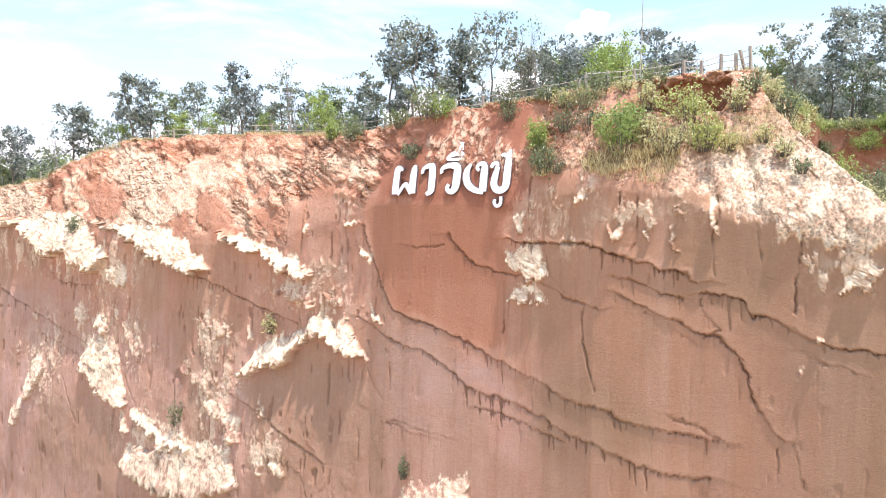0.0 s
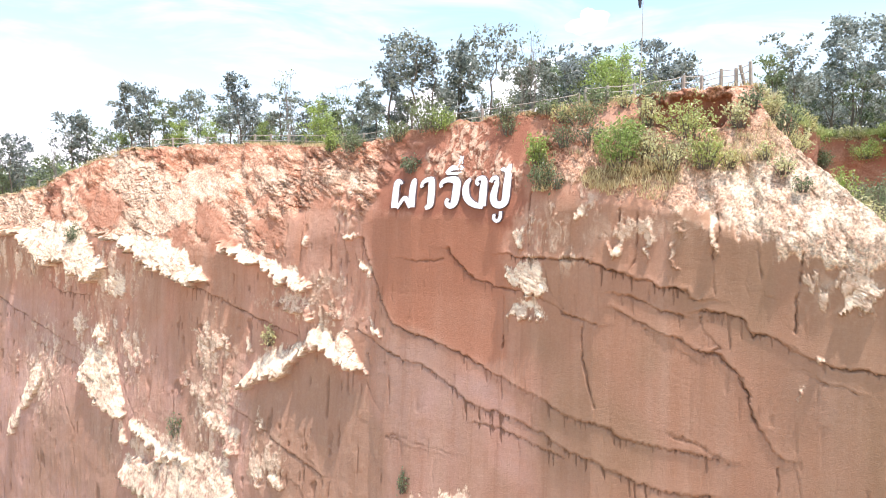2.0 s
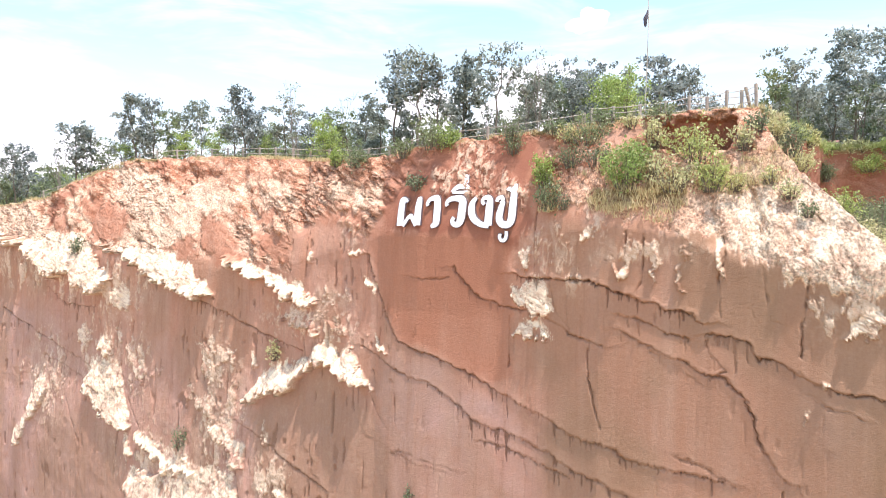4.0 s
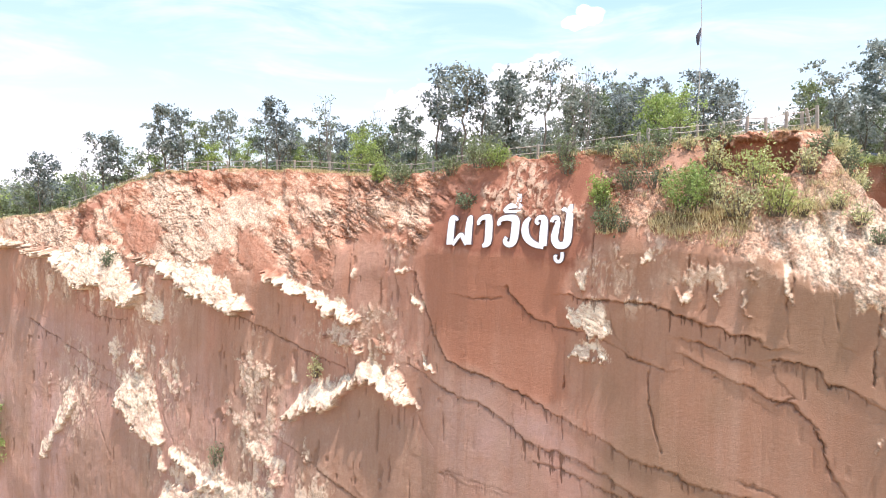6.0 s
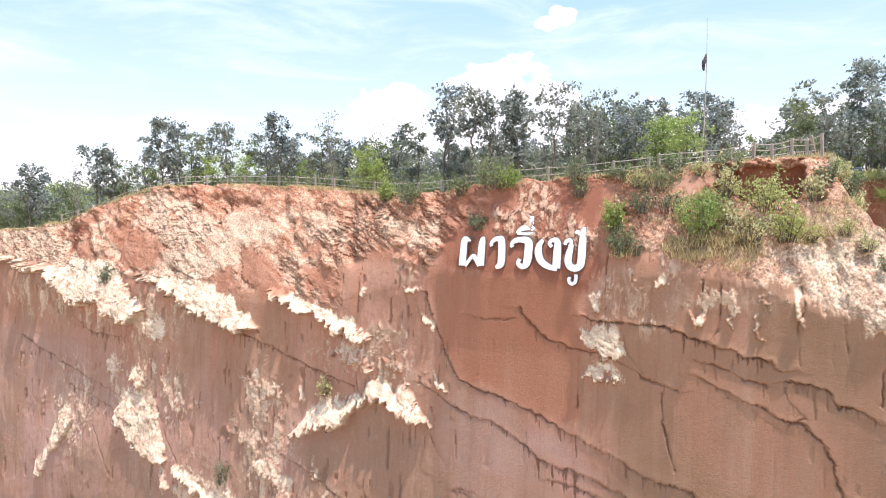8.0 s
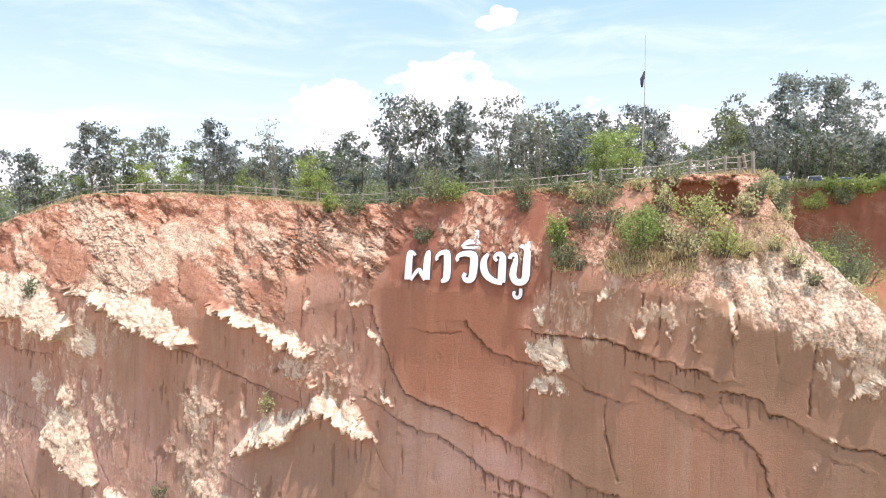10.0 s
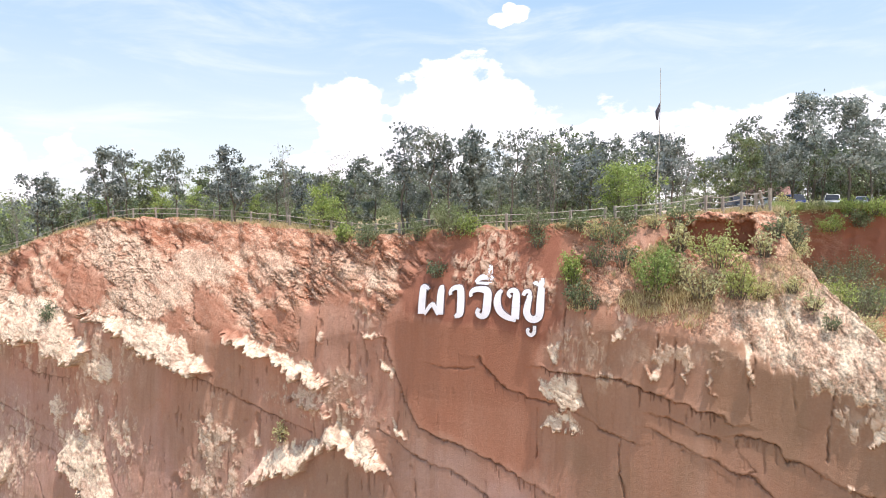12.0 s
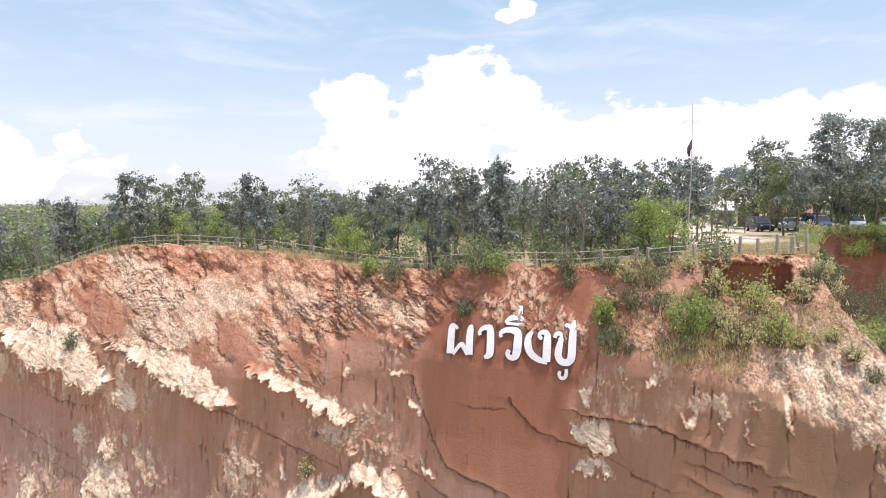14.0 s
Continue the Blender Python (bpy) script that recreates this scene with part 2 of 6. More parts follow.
LEAF_LIME = leaf_material("leaf_lime", (0.25, 0.30, 0.09), (0.58, 0.63, 0.29))
LEAF_DRY = leaf_material("leaf_dry", (0.38, 0.39, 0.19), (0.74, 0.71, 0.44))
BARK = rough_paint("bark", (0.24, 0.20, 0.16), (0.11, 0.085, 0.065), 6.0, 0.9, 0.0, 0.5)
BARK_GREY = rough_paint("bark_grey", (0.36, 0.32, 0.28), (0.20, 0.17, 0.15), 6.0, 0.9, 0.0, 0.5)
WHITE = rough_paint("letter_white", (0.90, 0.89, 0.91), (0.80, 0.77, 0.79), 2.5, 0.5)
EDGE = rough_paint("letter_edge", (0.10, 0.07, 0.09), (0.16, 0.10, 0.09), 4.0, 0.6)
CONCRETE = rough_paint("concrete", (0.46, 0.41, 0.35), (0.28, 0.23, 0.19), 5.0, 0.9)
RAIL = rough_paint("rail_weathered", (0.62, 0.57, 0.50), (0.38, 0.33, 0.28), 6.0, 0.8)


# ---- shape helpers ----
def sm(a, b, x):
    t = np.clip((x - a) / (b - a), 0, 1)
    return t * t * (3 - 2 * t)


TABLE = np.random.RandomState(7).rand(256, 256)


def field(x, y):
    """Smooth random values from 0 to 1 over the plane."""
    ix, iy = np.floor(x).astype(int), np.floor(y).astype(int)
    fx, fy = x - ix, y - iy
    fx, fy = fx * fx * (3 - 2 * fx), fy * fy * (3 - 2 * fy)
    g = lambda i, j: TABLE[(ix + i) & 255, (iy + j) & 255]
    return (g(0, 0) * (1 - fx) + g(1, 0) * fx) * (1 - fy) + (g(0, 1) * (1 - fx) + g(1, 1) * fx) * fy


def fbm(x, y, octaves=4, gain=0.5):
    total, amp, norm = 0, 1.0, 0
    for k in range(octaves):
        total = total + amp * field(x * 2.03 ** k + 17.3 * k, y * 2.03 ** k + 5.1 * k)
        norm += amp
        amp *= gain
    return total / norm


def at(u, w, z=0.0):
    """A place from metres along the cliff, out from its face, and up."""
    return Vector((P0[0] + u * D[0] + w * N[0], P0[1] + u * D[1] + w * N[1], z))


def sheet(name, X, Y, Z, mat, attrs=None, smooth=True):
    """A grid mesh from three arrays of one shape."""
    rows, cols = X.shape
    me = bpy.data.meshes.new(name)
    co = np.stack([X, Y, Z], -1).reshape(-1, 3).astype(np.float32)
    i = np.arange(rows * cols).reshape(rows, cols)
    quads = np.stack([i[:-1, :-1], i[:-1, 1:], i[1:, 1:], i[1:, :-1]], -1).reshape(-1, 4)
    return raw_mesh(name, co, quads, mat, attrs, smooth)


def raw_mesh(name, co, quads, mat, attrs=None, smooth=False):
    me = bpy.data.meshes.new(name)
    me.vertices.add(len(co))
    me.vertices.foreach_set("co", np.ascontiguousarray(co, dtype=np.float32).ravel())
    k = quads.shape[1]
    me.loops.add(quads.size)
    me.loops.foreach_set("vertex_index", quads.astype(np.int32).ravel())
    me.polygons.add(len(quads))
    me.polygons.foreach_set("loop_start", np.arange(0, quads.size, k, dtype=np.int32))
    me.polygons.foreach_set("use_smooth", np.full(len(quads), smooth))
    me.update(calc_edges=True)
    for key, values in (attrs or {}).items():
        layer = me.attributes.new(key, "FLOAT", "POINT")
        layer.data.foreach_set("value", np.clip(values, 0, 1).astype(np.float32).ravel())
    me.materials.append(mat)
    return me


def part(name, bm, mat, parent=None, label=""):
    """Links a bmesh, or a mesh, as one mesh object under a thing or a part."""
    if isinstance(bm, bmesh.types.BMesh):
        me = bpy.data.meshes.new(name)
        bm.to_mesh(me)
        bm.free()
        me.materials.append(mat)
    else:
        me = bm
    ob = new(name, me)
    ob.parent = parent
    return tagged(ob, label)


def box(bm, x0, x1, y0, y1, z0, z1, bevel=0.0):
    """Adds a box, bevelled or not, to a bmesh."""
    made = bmesh.ops.create_cube(bm, size=1.0, matrix=Matrix.LocRotScale(((x0 + x1) / 2, (y0 + y1) / 2, (z0 + z1) / 2), None, (x1 - x0, y1 - y0, z1 - z0)))
    if bevel:
        edges = {e for v in made["verts"] for e in v.link_edges}
        bmesh.ops.bevel(bm, geom=list(edges), offset=bevel, segments=1, affect="EDGES")
    return bm


def tube(points, radii, sides=6):
    """Vertices and faces of a tapered tube along points."""
    co, quads = [], []
    for k, (p, r) in enumerate(zip(points, radii)):
        d = (points[min(k + 1, len(points) - 1)] - points[max(k - 1, 0)]).normalized()
        a = d.orthogonal().normalized()
        b = d.cross(a)
        for s in range(sides):
            t = 2 * math.pi * s / sides
            co.append(p + a * (r * math.cos(t)) + b * (r * math.sin(t)))
        if k:
            for s in range(sides):
                q = (s + 1) % sides
                quads.append(((k - 1) * sides + s, (k - 1) * sides + q, k * sides + q, k * sides + s))
    return co, quads


def tubes(name, runs, mat):
    co, quads = [], []
    for points, radii, sides in runs:
        c, q = tube(points, radii, sides)
        quads += [tuple(i + len(co) for i in f) for f in q]
        co += c
    return raw_mesh(name, np.array([tuple(c) for c in co]), np.array(quads), mat, None, True)


# ---- the cliff ----
def rim(u):
    return np.interp(u, (-95, -66, -60, -55, -52, -48.7, -46.2, -42, -39, -36, -28, -23, -16, -12, -9, -5, 0, 8, 12, 16, 45),
                     (0, 2.4, 2.9, 3.4, 3.9, 4.7, 5.7, 6.9, 7.3, 7.4, 7.2, 6.9, 6.3, 6.2, 6.6, 6.9, 7.1, 7.8, 8.2, 8.3, 8.6))


def spur(u):
    """Height of the crest of the spur, which falls away beside the gully."""
    return np.interp(u, (12.7, 13.2, 13.7, 14.6, 16, 17.5, 19, 21, 30, 45), (9, 8.0, 6.9, 5.4, 3.6, 2.0, 0.6, -0.8, -4, -8))


def base(u, z):
    """How far the bare form of the cliff stands out from its plane: a sheer foot, then a slope that leans back to the rim."""
    top = rim(u)
    low = np.interp(u, (-60, -37, -22, -12, -9.5, -8, -6, -3, 0, 3, 6, 11, 16, 22), (0.3, 0.1, -0.45, -0.75, -0.65, -0.2, 0.1, 0.1, 0.05, 0.3, 0.8, 0.65, 0.9, 1.1))
    head = np.interp(u, (-70, -60, -49, -46, -39, -35, -30, -22, -14, -10, -4, 0, 4, 8, 12), (0.0, -0.8, -2.3, -3.2, -4.0, -5.2, -5.2, -4.5, -3.4, -3.0, -2.0, -2.0, -2.2, -3.2, -4.5))
    foot = np.interp(u, (-20, -14, -9, 2, 6, 10, 13), (-2.2, -0.6, 0.8, 0.8, 1.6, 1.0, -0.3))
    bend = np.interp(u, (-14, -5, 2, 8), (1.4, 1.35, 1.35, 1.3))
    w = low + (head - low) * np.clip((z - foot) / (top - foot), 0, 1.2) ** bend
    return w - (0.06 - 0.045 * sm(-8, 6, u)) * np.clip(z + 4, -40, 0)


LEDGES, PATCHES = [], []


def ledge(lip, crack, drip, *line):
    """A crack along the face: how far its upper lip stands out, its depth, its drip stains."""
    LEDGES.append((list(line), lip, crack, drip))


def patch(out, pale, *outline):
    """A pale ledge: how far its foot stands out, how pale, its outline on the face."""
    PATCHES.append((list(outline), out, pale))


ledge(0.35, 0.25, 1, (-39.0, 0.0), (-34.5, -1.9), (-29.7, -3.8), (-23.5, -5.4), (-20.1, -6.8), (-16.2, -7.7))
ledge(0.3, 0.3, 0.8, (-10.4, -0.5), (-9.8, -2.5), (-8.9, -4.0), (-8.5, -4.9), (-7.5, -6.1), (-4.8, -6.8), (-3.1, -7.2), (-1.5, -7.8), (0.1, -8.5), (1.6, -9.1), (3.1, -9.6), (4.8, -10.2), (6.9, -10.4), (7.4, -10.9), (9.3, -11.0), (12.3, -11.2))
ledge(0.22, 0.22, 1, (-10.8, -6.8), (-7.4, -8.1), (-4.7, -8.6), (-3.0, -9.5), (-1.5, -10.5), (1.0, -10.9), (3.2, -11.6), (4.6, -12.1), (6.5, -12.5), (8.2, -13.1), (10.5, -13.3), (12.1, -13.1))
ledge(0.12, 0.15, 1, (-1.3, -11.5), (0.3, -11.7), (2.1, -12.1), (4.3, -12.6))
ledge(0.2, 0.25, 0.5, (-3.4, -1.0), (-2.7, -1.9), (-1.7, -2.7), (-0.5, -3.2), (1.4, -3.4), (3.7, -4.1), (4.2, -4.5), (6.2, -4.8))
ledge(0.7, 0.4, 1, (0.6, -1.3), (2.8, -1.5), (5.5, -1.4), (6.7, -1.9), (8.0, -2.2), (9.3, -2.6), (10.7, -2.8), (11.2, -3.2))
ledge(0.25, 0.2, 0.5, (7.1, -3.2), (8.2, -3.4), (9.4, -3.8), (10.5, -4.2))
ledge(0.2, 0.15, 0.5, (7.1, -3.9), (8.2, -4.6), (9.7, -5.2))
ledge(0.25, 0.3, 0.1, (10.0, -5.2), (11.4, -5.9), (12.2, -5.9), (13.1, -6.6), (13.5, -7.4), (13.8, -8.7), (14.3, -9.4), (14.7, -10.1), (15.2, -10.7))
ledge(0.06, 0.15, 0.2, (15.6, -10.7), (15.9, -11.6), (16.2, -12.7))
ledge(0.3, 0.25, 0.6, (11.3, -3.9), (12.6, -3.8), (13.4, -4.1), (13.7, -4.8), (14.3, -4.7), (15.3, -5.2), (16.3, -5.7), (17.1, -5.9), (18.2, -6.0), (19.5, -6.1))
ledge(0.06, 0.15, 0.2, (15.8, -6.2), (16.9, -6.7), (18.2, -7.0))
ledge(0.06, 0.15, 0.2, (11.3, -3.9), (11.6, -4.8), (12.4, -5.6), (11.6, -6.0))
ledge(0.3, 0.2, 1, (-54.5, -7.0), (-50.3, -8.4), (-45.3, -10.0), (-40.0, -11.4))
ledge(0.3, 0.2, 0.3, (-22.5, -13.7), (-19.5, -14.6), (-16.6, -16.0), (-13.5, -17.3))
ledge(0.06, 0.15, 0.2, (-18.2, -17.6), (-15.4, -18.4), (-14.8, -19.9))
ledge(0.3, 0.15, 1, (-47.0, -4.6), (-44.1, -6.0), (-39.8, -6.1))
ledge(0.06, 0.15, 0.2, (-7.5, -13.2), (-5.3, -13.4), (-2.7, -13.7))
ledge(0.06, 0.15, 0.2, (-7.3, -1.8), (-5.8, -1.9), (-3.7, -1.7))
ledge(0.06, 0.15, 0.2, (9.9, -10.2), (11.5, -10.5), (12.9, -11.3))
ledge(0, 0.3, 0, (12.0, 1.1), (12.2, 0.2), (11.9, -0.9), (12.0, -2.9))
ledge(0, 0.3, 0, (15.8, -0.8), (15.6, -2.9), (15.6, -4.5))
ledge(0, 0.3, 0, (5.3, -5.1), (5.4, -6.8), (6.1, -9.4))
ledge(0, 0.3, 0, (2.9, -1.8), (3.4, -3.3), (4.2, -4.2))
ledge(0, 0.3, 0, (7.3, 1.3), (7.3, -0.4))
ledge(0, 0.3, 0, (-39.8, -5.8), (-38.8, -8.3), (-36.1, -11.0), (-34.6, -14.2), (-33.2, -15.9), (-32.8, -18.2))
ledge(0, 0.3, 0, (-43.6, -14.2), (-41.3, -18.0))
ledge(0, 0.3, 0, (-17.5, 0.4), (-17.4, -0.6), (-17.4, -1.9))
ledge(0, 0.3, 0, (0.4, -3.8), (0.4, -5.3), (0.4, -6.8))
ledge(0, 0.3, 0, (-22.1, -17.5), (-21.3, -21.2))
ledge(0, 0.3, 0, (2.0, 2.8), (2.0, 1.1), (2.0, -1.1))
ledge(0, 0.3, 0, (-9.8, -8.3), (-9.5, -9.2))
ledge(0, 0.3, 0, (-7.7, -9.5), (-7.6, -11.3))
ledge(0, 0.3, 0, (15.0, -11.0), (15.0, -12.7))
ledge(0, 0.3, 0, (-21.0, 0.2), (-20.2, -0.6))
ledge(0.06, 0.12, 0.3, (-7.8, -13.4), (-6.0, -13.6), (-3.5, -13.9))
ledge(0.25, 0.2, 1, (-47.5, -11.0), (-44.3, -11.5), (-41.2, -12.5), (-38.3, -13.5))
ledge(0.06, 0.15, 0.1, (14.2, -2.6), (14.3, -2.9), (14.7, -2.9))
ledge(0, 0.3, 0, (8.2, 1.2), (8.2, -1.0), (7.9, -1.9))
ledge(0, 0.25, 0, (8.9, -2.5), (8.9, -3.4))
ledge(0, 0.2, 0, (13.8, -0.3), (14.0, -1.1), (14.1, -2.3))
ledge(0.06, 0.15, 0.2, (8.7, -5.0), (9.4, -5.2), (10.4, -5.9), (11.4, -6.4))
ledge(0, 0.2, 0, (-10.4, -8.7), (-10.1, -9.8), (-9.3, -11.2), (-8.2, -12.1))
ledge(0.06, 0.2, 0.2, (-18.8, 2.4), (-18.1, 0.6), (-17.8, -1.4), (-17.4, -2.1))
ledge(0.06, 0.2, 0.1, (-21.5, 0.0), (-20.7, -0.8), (-19.3, -1.7), (-17.9, -2.3))
ledge(0.06, 0.2, 0.1, (-27.6, 1.2), (-27.1, -0.7), (-27.4, -2.0), (-26.7, -3.2), (-25.5, -3.6), (-24.9, -4.4))
ledge(0.06, 0.15, 0.1, (-24.4, 1.1), (-23.0, -0.4), (-22.2, -0.6), (-20.7, -1.1))
ledge(0.06, 0.15, 0.1, (-38.9, -0.5), (-37.1, -2.7), (-37.0, -3.7), (-37.5, -4.7))
patch(1.3, 1, (-73.9, 2.8), (-68.7, 2.3), (-53.5, 0.0), (-48.5, -0.4), (-49.3, 0.7), (-42.2, 0.5), (-40.3, -0.8), (-37.1, -3.4), (-38.5, -4.6), (-41.7, -4.2), (-42.6, -3.0), (-46.5, -3.6), (-48.4, -1.9), (-50.0, -0.9), (-55.9, 0.0), (-65.8, 0.3))
patch(1, 1, (-39.1, -0.3), (-34.3, -0.6), (-31.2, -0.5), (-29.7, -1.2), (-27.7, -1.9), (-27.2, -2.6), (-25.3, -3.2), (-24.7, -4.3), (-27.1, -4.2), (-29.7, -3.6), (-31.8, -3.1), (-34.0, -1.8), (-37.0, -1.1))
patch(0.9, 1, (-24.1, -0.7), (-21.2, -1.2), (-18.8, -2.3), (-16.6, -2.9), (-14.6, -3.9), (-15.3, -4.3), (-17.4, -3.9), (-19.8, -2.8), (-23.1, -1.7))
patch(0.26, 0.9, (-37.8, -4.5), (-35.6, -3.7), (-34.8, -5.6), (-35.4, -6.3), (-37.4, -5.7))
patch(1, 1, (-21.8, -12.1), (-20.5, -9.9), (-17.8, -8.6), (-15.6, -8.0), (-14.0, -6.4), (-12.6, -7.8), (-12.0, -6.5), (-10.9, -8.0), (-9.3, -9.5), (-12.0, -9.0), (-13.6, -8.4), (-15.6, -9.0), (-17.1, -10.5), (-18.7, -10.9), (-20.1, -11.5))
patch(0.2, 0.55, (-13.6, -5.3), (-12.1, -5.2), (-12.2, -6.2), (-13.2, -6.1))
patch(0.26, 0.9, (-10.1, -5.5), (-9.3, -6.0), (-8.3, -7.2), (-9.5, -6.8))
patch(0.5, 0.6, (-18.6, -5.1), (-15.1, -4.5), (-14.5, -6.3), (-16.9, -6.1))
patch(0.26, 0.9, (0.6, -1.7), (2.8, -1.5), (3.2, -3.6), (1.7, -3.8), (0.5, -2.8))
patch(0.26, 0.9, (0.5, -4.2), (2.2, -3.9), (3.4, -5.0), (0.7, -5.0))
patch(0.9, 0.8, (-32.7, -15.8), (-29.1, -17.0), (-25.8, -17.6), (-22.2, -17.4), (-21.3, -20.7), (-26.0, -22.4), (-30.6, -22.4), (-35.0, -21.4), (-34.1, -19.3), (-29.6, -19.1))
patch(0.25, 0.65, (-23.6, -14.3), (-21.3, -14.8), (-21.0, -17.3), (-22.6, -16.6))
patch(0.26, 0.9, (-19.8, -17.5), (-18.7, -17.1), (-18.8, -19.2), (-19.4, -19.1))
patch(0.26, 0.9, (-18.1, -18.0), (-17.0, -18.0), (-17.0, -18.9), (-17.8, -18.8))
patch(0.26, 0.9, (16.0, -5.1), (16.4, -5.5), (16.3, -5.8))
patch(0.26, 0.9, (15.4, -6.8), (15.9, -6.8), (15.7, -7.8))
patch(0.26, 0.9, (17.3, -3.1), (18.2, -2.0), (19.1, -2.2), (18.2, -3.5), (17.2, -3.6))
patch(0.6, 0.7, (-6.6, -18.8), (-5.9, -17.2), (-4.3, -16.5), (-1.4, -15.8), (-1.4, -17.5))
patch(0.26, 0.9, (0.8, 0.3), (1.8, 0.5), (1.6, -1.1), (1.1, -1.0))
patch(0.26, 0.9, (4.4, 1.3), (5.5, 1.4), (5.4, 0.7), (4.4, 0.7))
patch(0.26, 0.9, (-10.4, -2.2), (-9.4, -2.9), (-9.8, -3.5))
patch(0.25, 0.7, (-15.9, -0.1), (-15.4, -0.1), (-15.4, -1.2), (-15.8, -1.3))
patch(0.3, 0.8, (-12.0, -0.2), (-10.5, 0.0), (-10.9, -0.6), (-11.9, -0.6))
patch(0.3, 0.9, (-10.9, -2.1), (-10.1, -2.3), (-9.6, -2.9), (-10.3, -2.9))
patch(0.2, 0.6, (10.2, 0.7), (10.5, 1.2), (10.6, 0.0), (10.4, -0.1))
patch(0.3, 0.8, (11.6, 1.0), (12.2, 1.1), (12.2, -0.7), (11.9, -0.7))
patch(0.25, 0.6, (8.4, 1.2), (8.9, 1.0), (9.0, -1.0), (8.8, -1.9), (8.6, -0.4))
patch(0.25, 0.5, (9.7, -0.4), (10.1, -0.1), (10.2, -1.6), (9.9, -1.6))
patch(0.3, 0.7, (5.8, -0.3), (7.4, -0.2), (7.4, -0.9), (6.7, -0.8))
patch(0.5, 0.9, (-39.1, -8.4), (-38.2, -8.3), (-37.6, -8.9), (-37.1, -10.1), (-37.8, -10.5), (-38.9, -9.5))
patch(0.6, 0.95, (-40.1, -10.9), (-39.3, -10.1), (-38.7, -10.3), (-37.2, -10.9), (-36.5, -10.6), (-35.8, -11.5), (-35.2, -13.1), (-34.7, -14.8), (-33.9, -15.9), (-34.1, -16.2), (-35.5, -16.1), (-36.6, -15.7), (-37.8, -15.4), (-38.5, -14.7), (-39.5, -14.1), (-40.3, -13.7), (-40.8, -12.7), (-40.4, -11.7))
patch(0.3, 0.9, (-35.1, -16.4), (-34.3, -16.5), (-33.7, -18.2), (-34.2, -18.7), (-34.9, -17.5))
patch(0.5, 0.95, (-33.3, -15.9), (-31.7, -16.5), (-30.5, -17.3), (-29.1, -17.9), (-26.2, -18.0), (-26.4, -18.7), (-29.4, -18.7), (-31.1, -17.9), (-32.9, -16.7))
patch(0.45, 0.9, (-51.5, -20.1), (-51.2, -18.5), (-49.6, -16.7), (-49.2, -15.0), (-48.5, -13.8), (-47.4, -12.9), (-46.3, -13.6), (-46.1, -14.3), (-47.7, -16.1), (-49.1, -17.4), (-49.7, -19.5), (-50.4, -20.2))
patch(0.15, 0.55, (-51.3, -12.2), (-50.2, -11.6), (-50.6, -13.5), (-51.4, -14.8))
patch(0.15, 0.55, (-48.8, -13.0), (-48.2, -11.5), (-47.7, -12.1), (-48.1, -13.6))
patch(0.25, 0.75, (-42.3, -8.2), (-41.5, -7.4), (-40.6, -8.1), (-40.4, -9.1), (-41.1, -10.9), (-41.6, -9.7), (-42.3, -9.1))
patch(0.25, 0.7, (-35.4, -9.1), (-34.5, -8.8), (-33.9, -10.2), (-33.4, -10.1), (-33.1, -9.2), (-32.7, -10.2), (-32.5, -11.6), (-33.5, -12.3), (-34.2, -11.3))
patch(0.15, 0.5, (-32.2, -11.0), (-30.8, -10.2), (-30.1, -10.6), (-31.4, -11.3))
patch(0.2, 0.65, (-26.7, -7.8), (-25.5, -8.7), (-25.3, -7.1), (-24.8, -7.1), (-24.7, -9.6), (-24.4, -11.4), (-25.3, -10.9), (-25.9, -9.3))
patch(0.2, 0.65, (-24.6, -9.3), (-23.5, -8.0), (-22.5, -8.1), (-22.0, -9.4), (-22.6, -9.5), (-23.2, -8.8), (-24.1, -9.7))
patch(0.2, 0.7, (-21.3, -7.8), (-20.6, -8.3), (-20.7, -9.4), (-21.2, -8.8))
patch(0.2, 0.6, (-26.5, -12.4), (-24.9, -11.7), (-24.1, -12.6), (-24.5, -13.7), (-26.1, -13.2))
patch(0.2, 0.55, (-27.7, -11.9), (-26.7, -11.2), (-26.4, -12.2), (-27.5, -13.1))
patch(0.3, 0.75, (-25.3, -14.4), (-23.0, -13.7), (-22.3, -14.3), (-22.6, -15.4), (-21.6, -15.8), (-21.6, -17.0), (-22.6, -17.3), (-23.3, -15.4), (-24.5, -15.2))
patch(0.15, 0.55, (-19.5, -12.9), (-19.1, -12.9), (-18.9, -15.2), (-19.3, -15.0))
patch(0.2, 0.6, (-36.6, -7.9), (-35.7, -8.3), (-35.8, -9.3), (-36.5, -9.1))
SLAB = [(-10.4, 1.3), (0.3, 1.3), (0.4, -2.8), (0.6, -7.2), (-0.6, -7.9), (-7.5, -5.8), (-9.2, -3.3)]
RUBBLE_LEFT = [(-73.9, -3.5), (-65.8, 0.3), (-49.0, -0.4), (-41.4, -0.6), (-34.2, -0.8), (-27.3, -1.2), (-23.7, -0.7), (-17.8, -1.9), (-18.0, 1.0), (-15.0, 1.8), (-12.8, 1.7), (-10.5, 0.7), (-9.5, 2.3), (-7.9, 4.2), (-5.5, 6.4), (-6.0, 7.6), (-13.9, 7.2), (-22.5, 7.9), (-36.7, 8.7), (-46.5, 8.6), (-57.8, 6.0), (-73.7, 4.6)]
RUBBLE_MID = [(-5.4, 3.6), (-5.5, 5.4), (-4.0, 5.4), (-4.0, 6.8), (-1.3, 6.6), (-1.0, 3.6), (-0.2, 5.4), (0.3, 4.2), (1.4, 4.0), (1.3, 2.6), (-0.5, 3.2)]
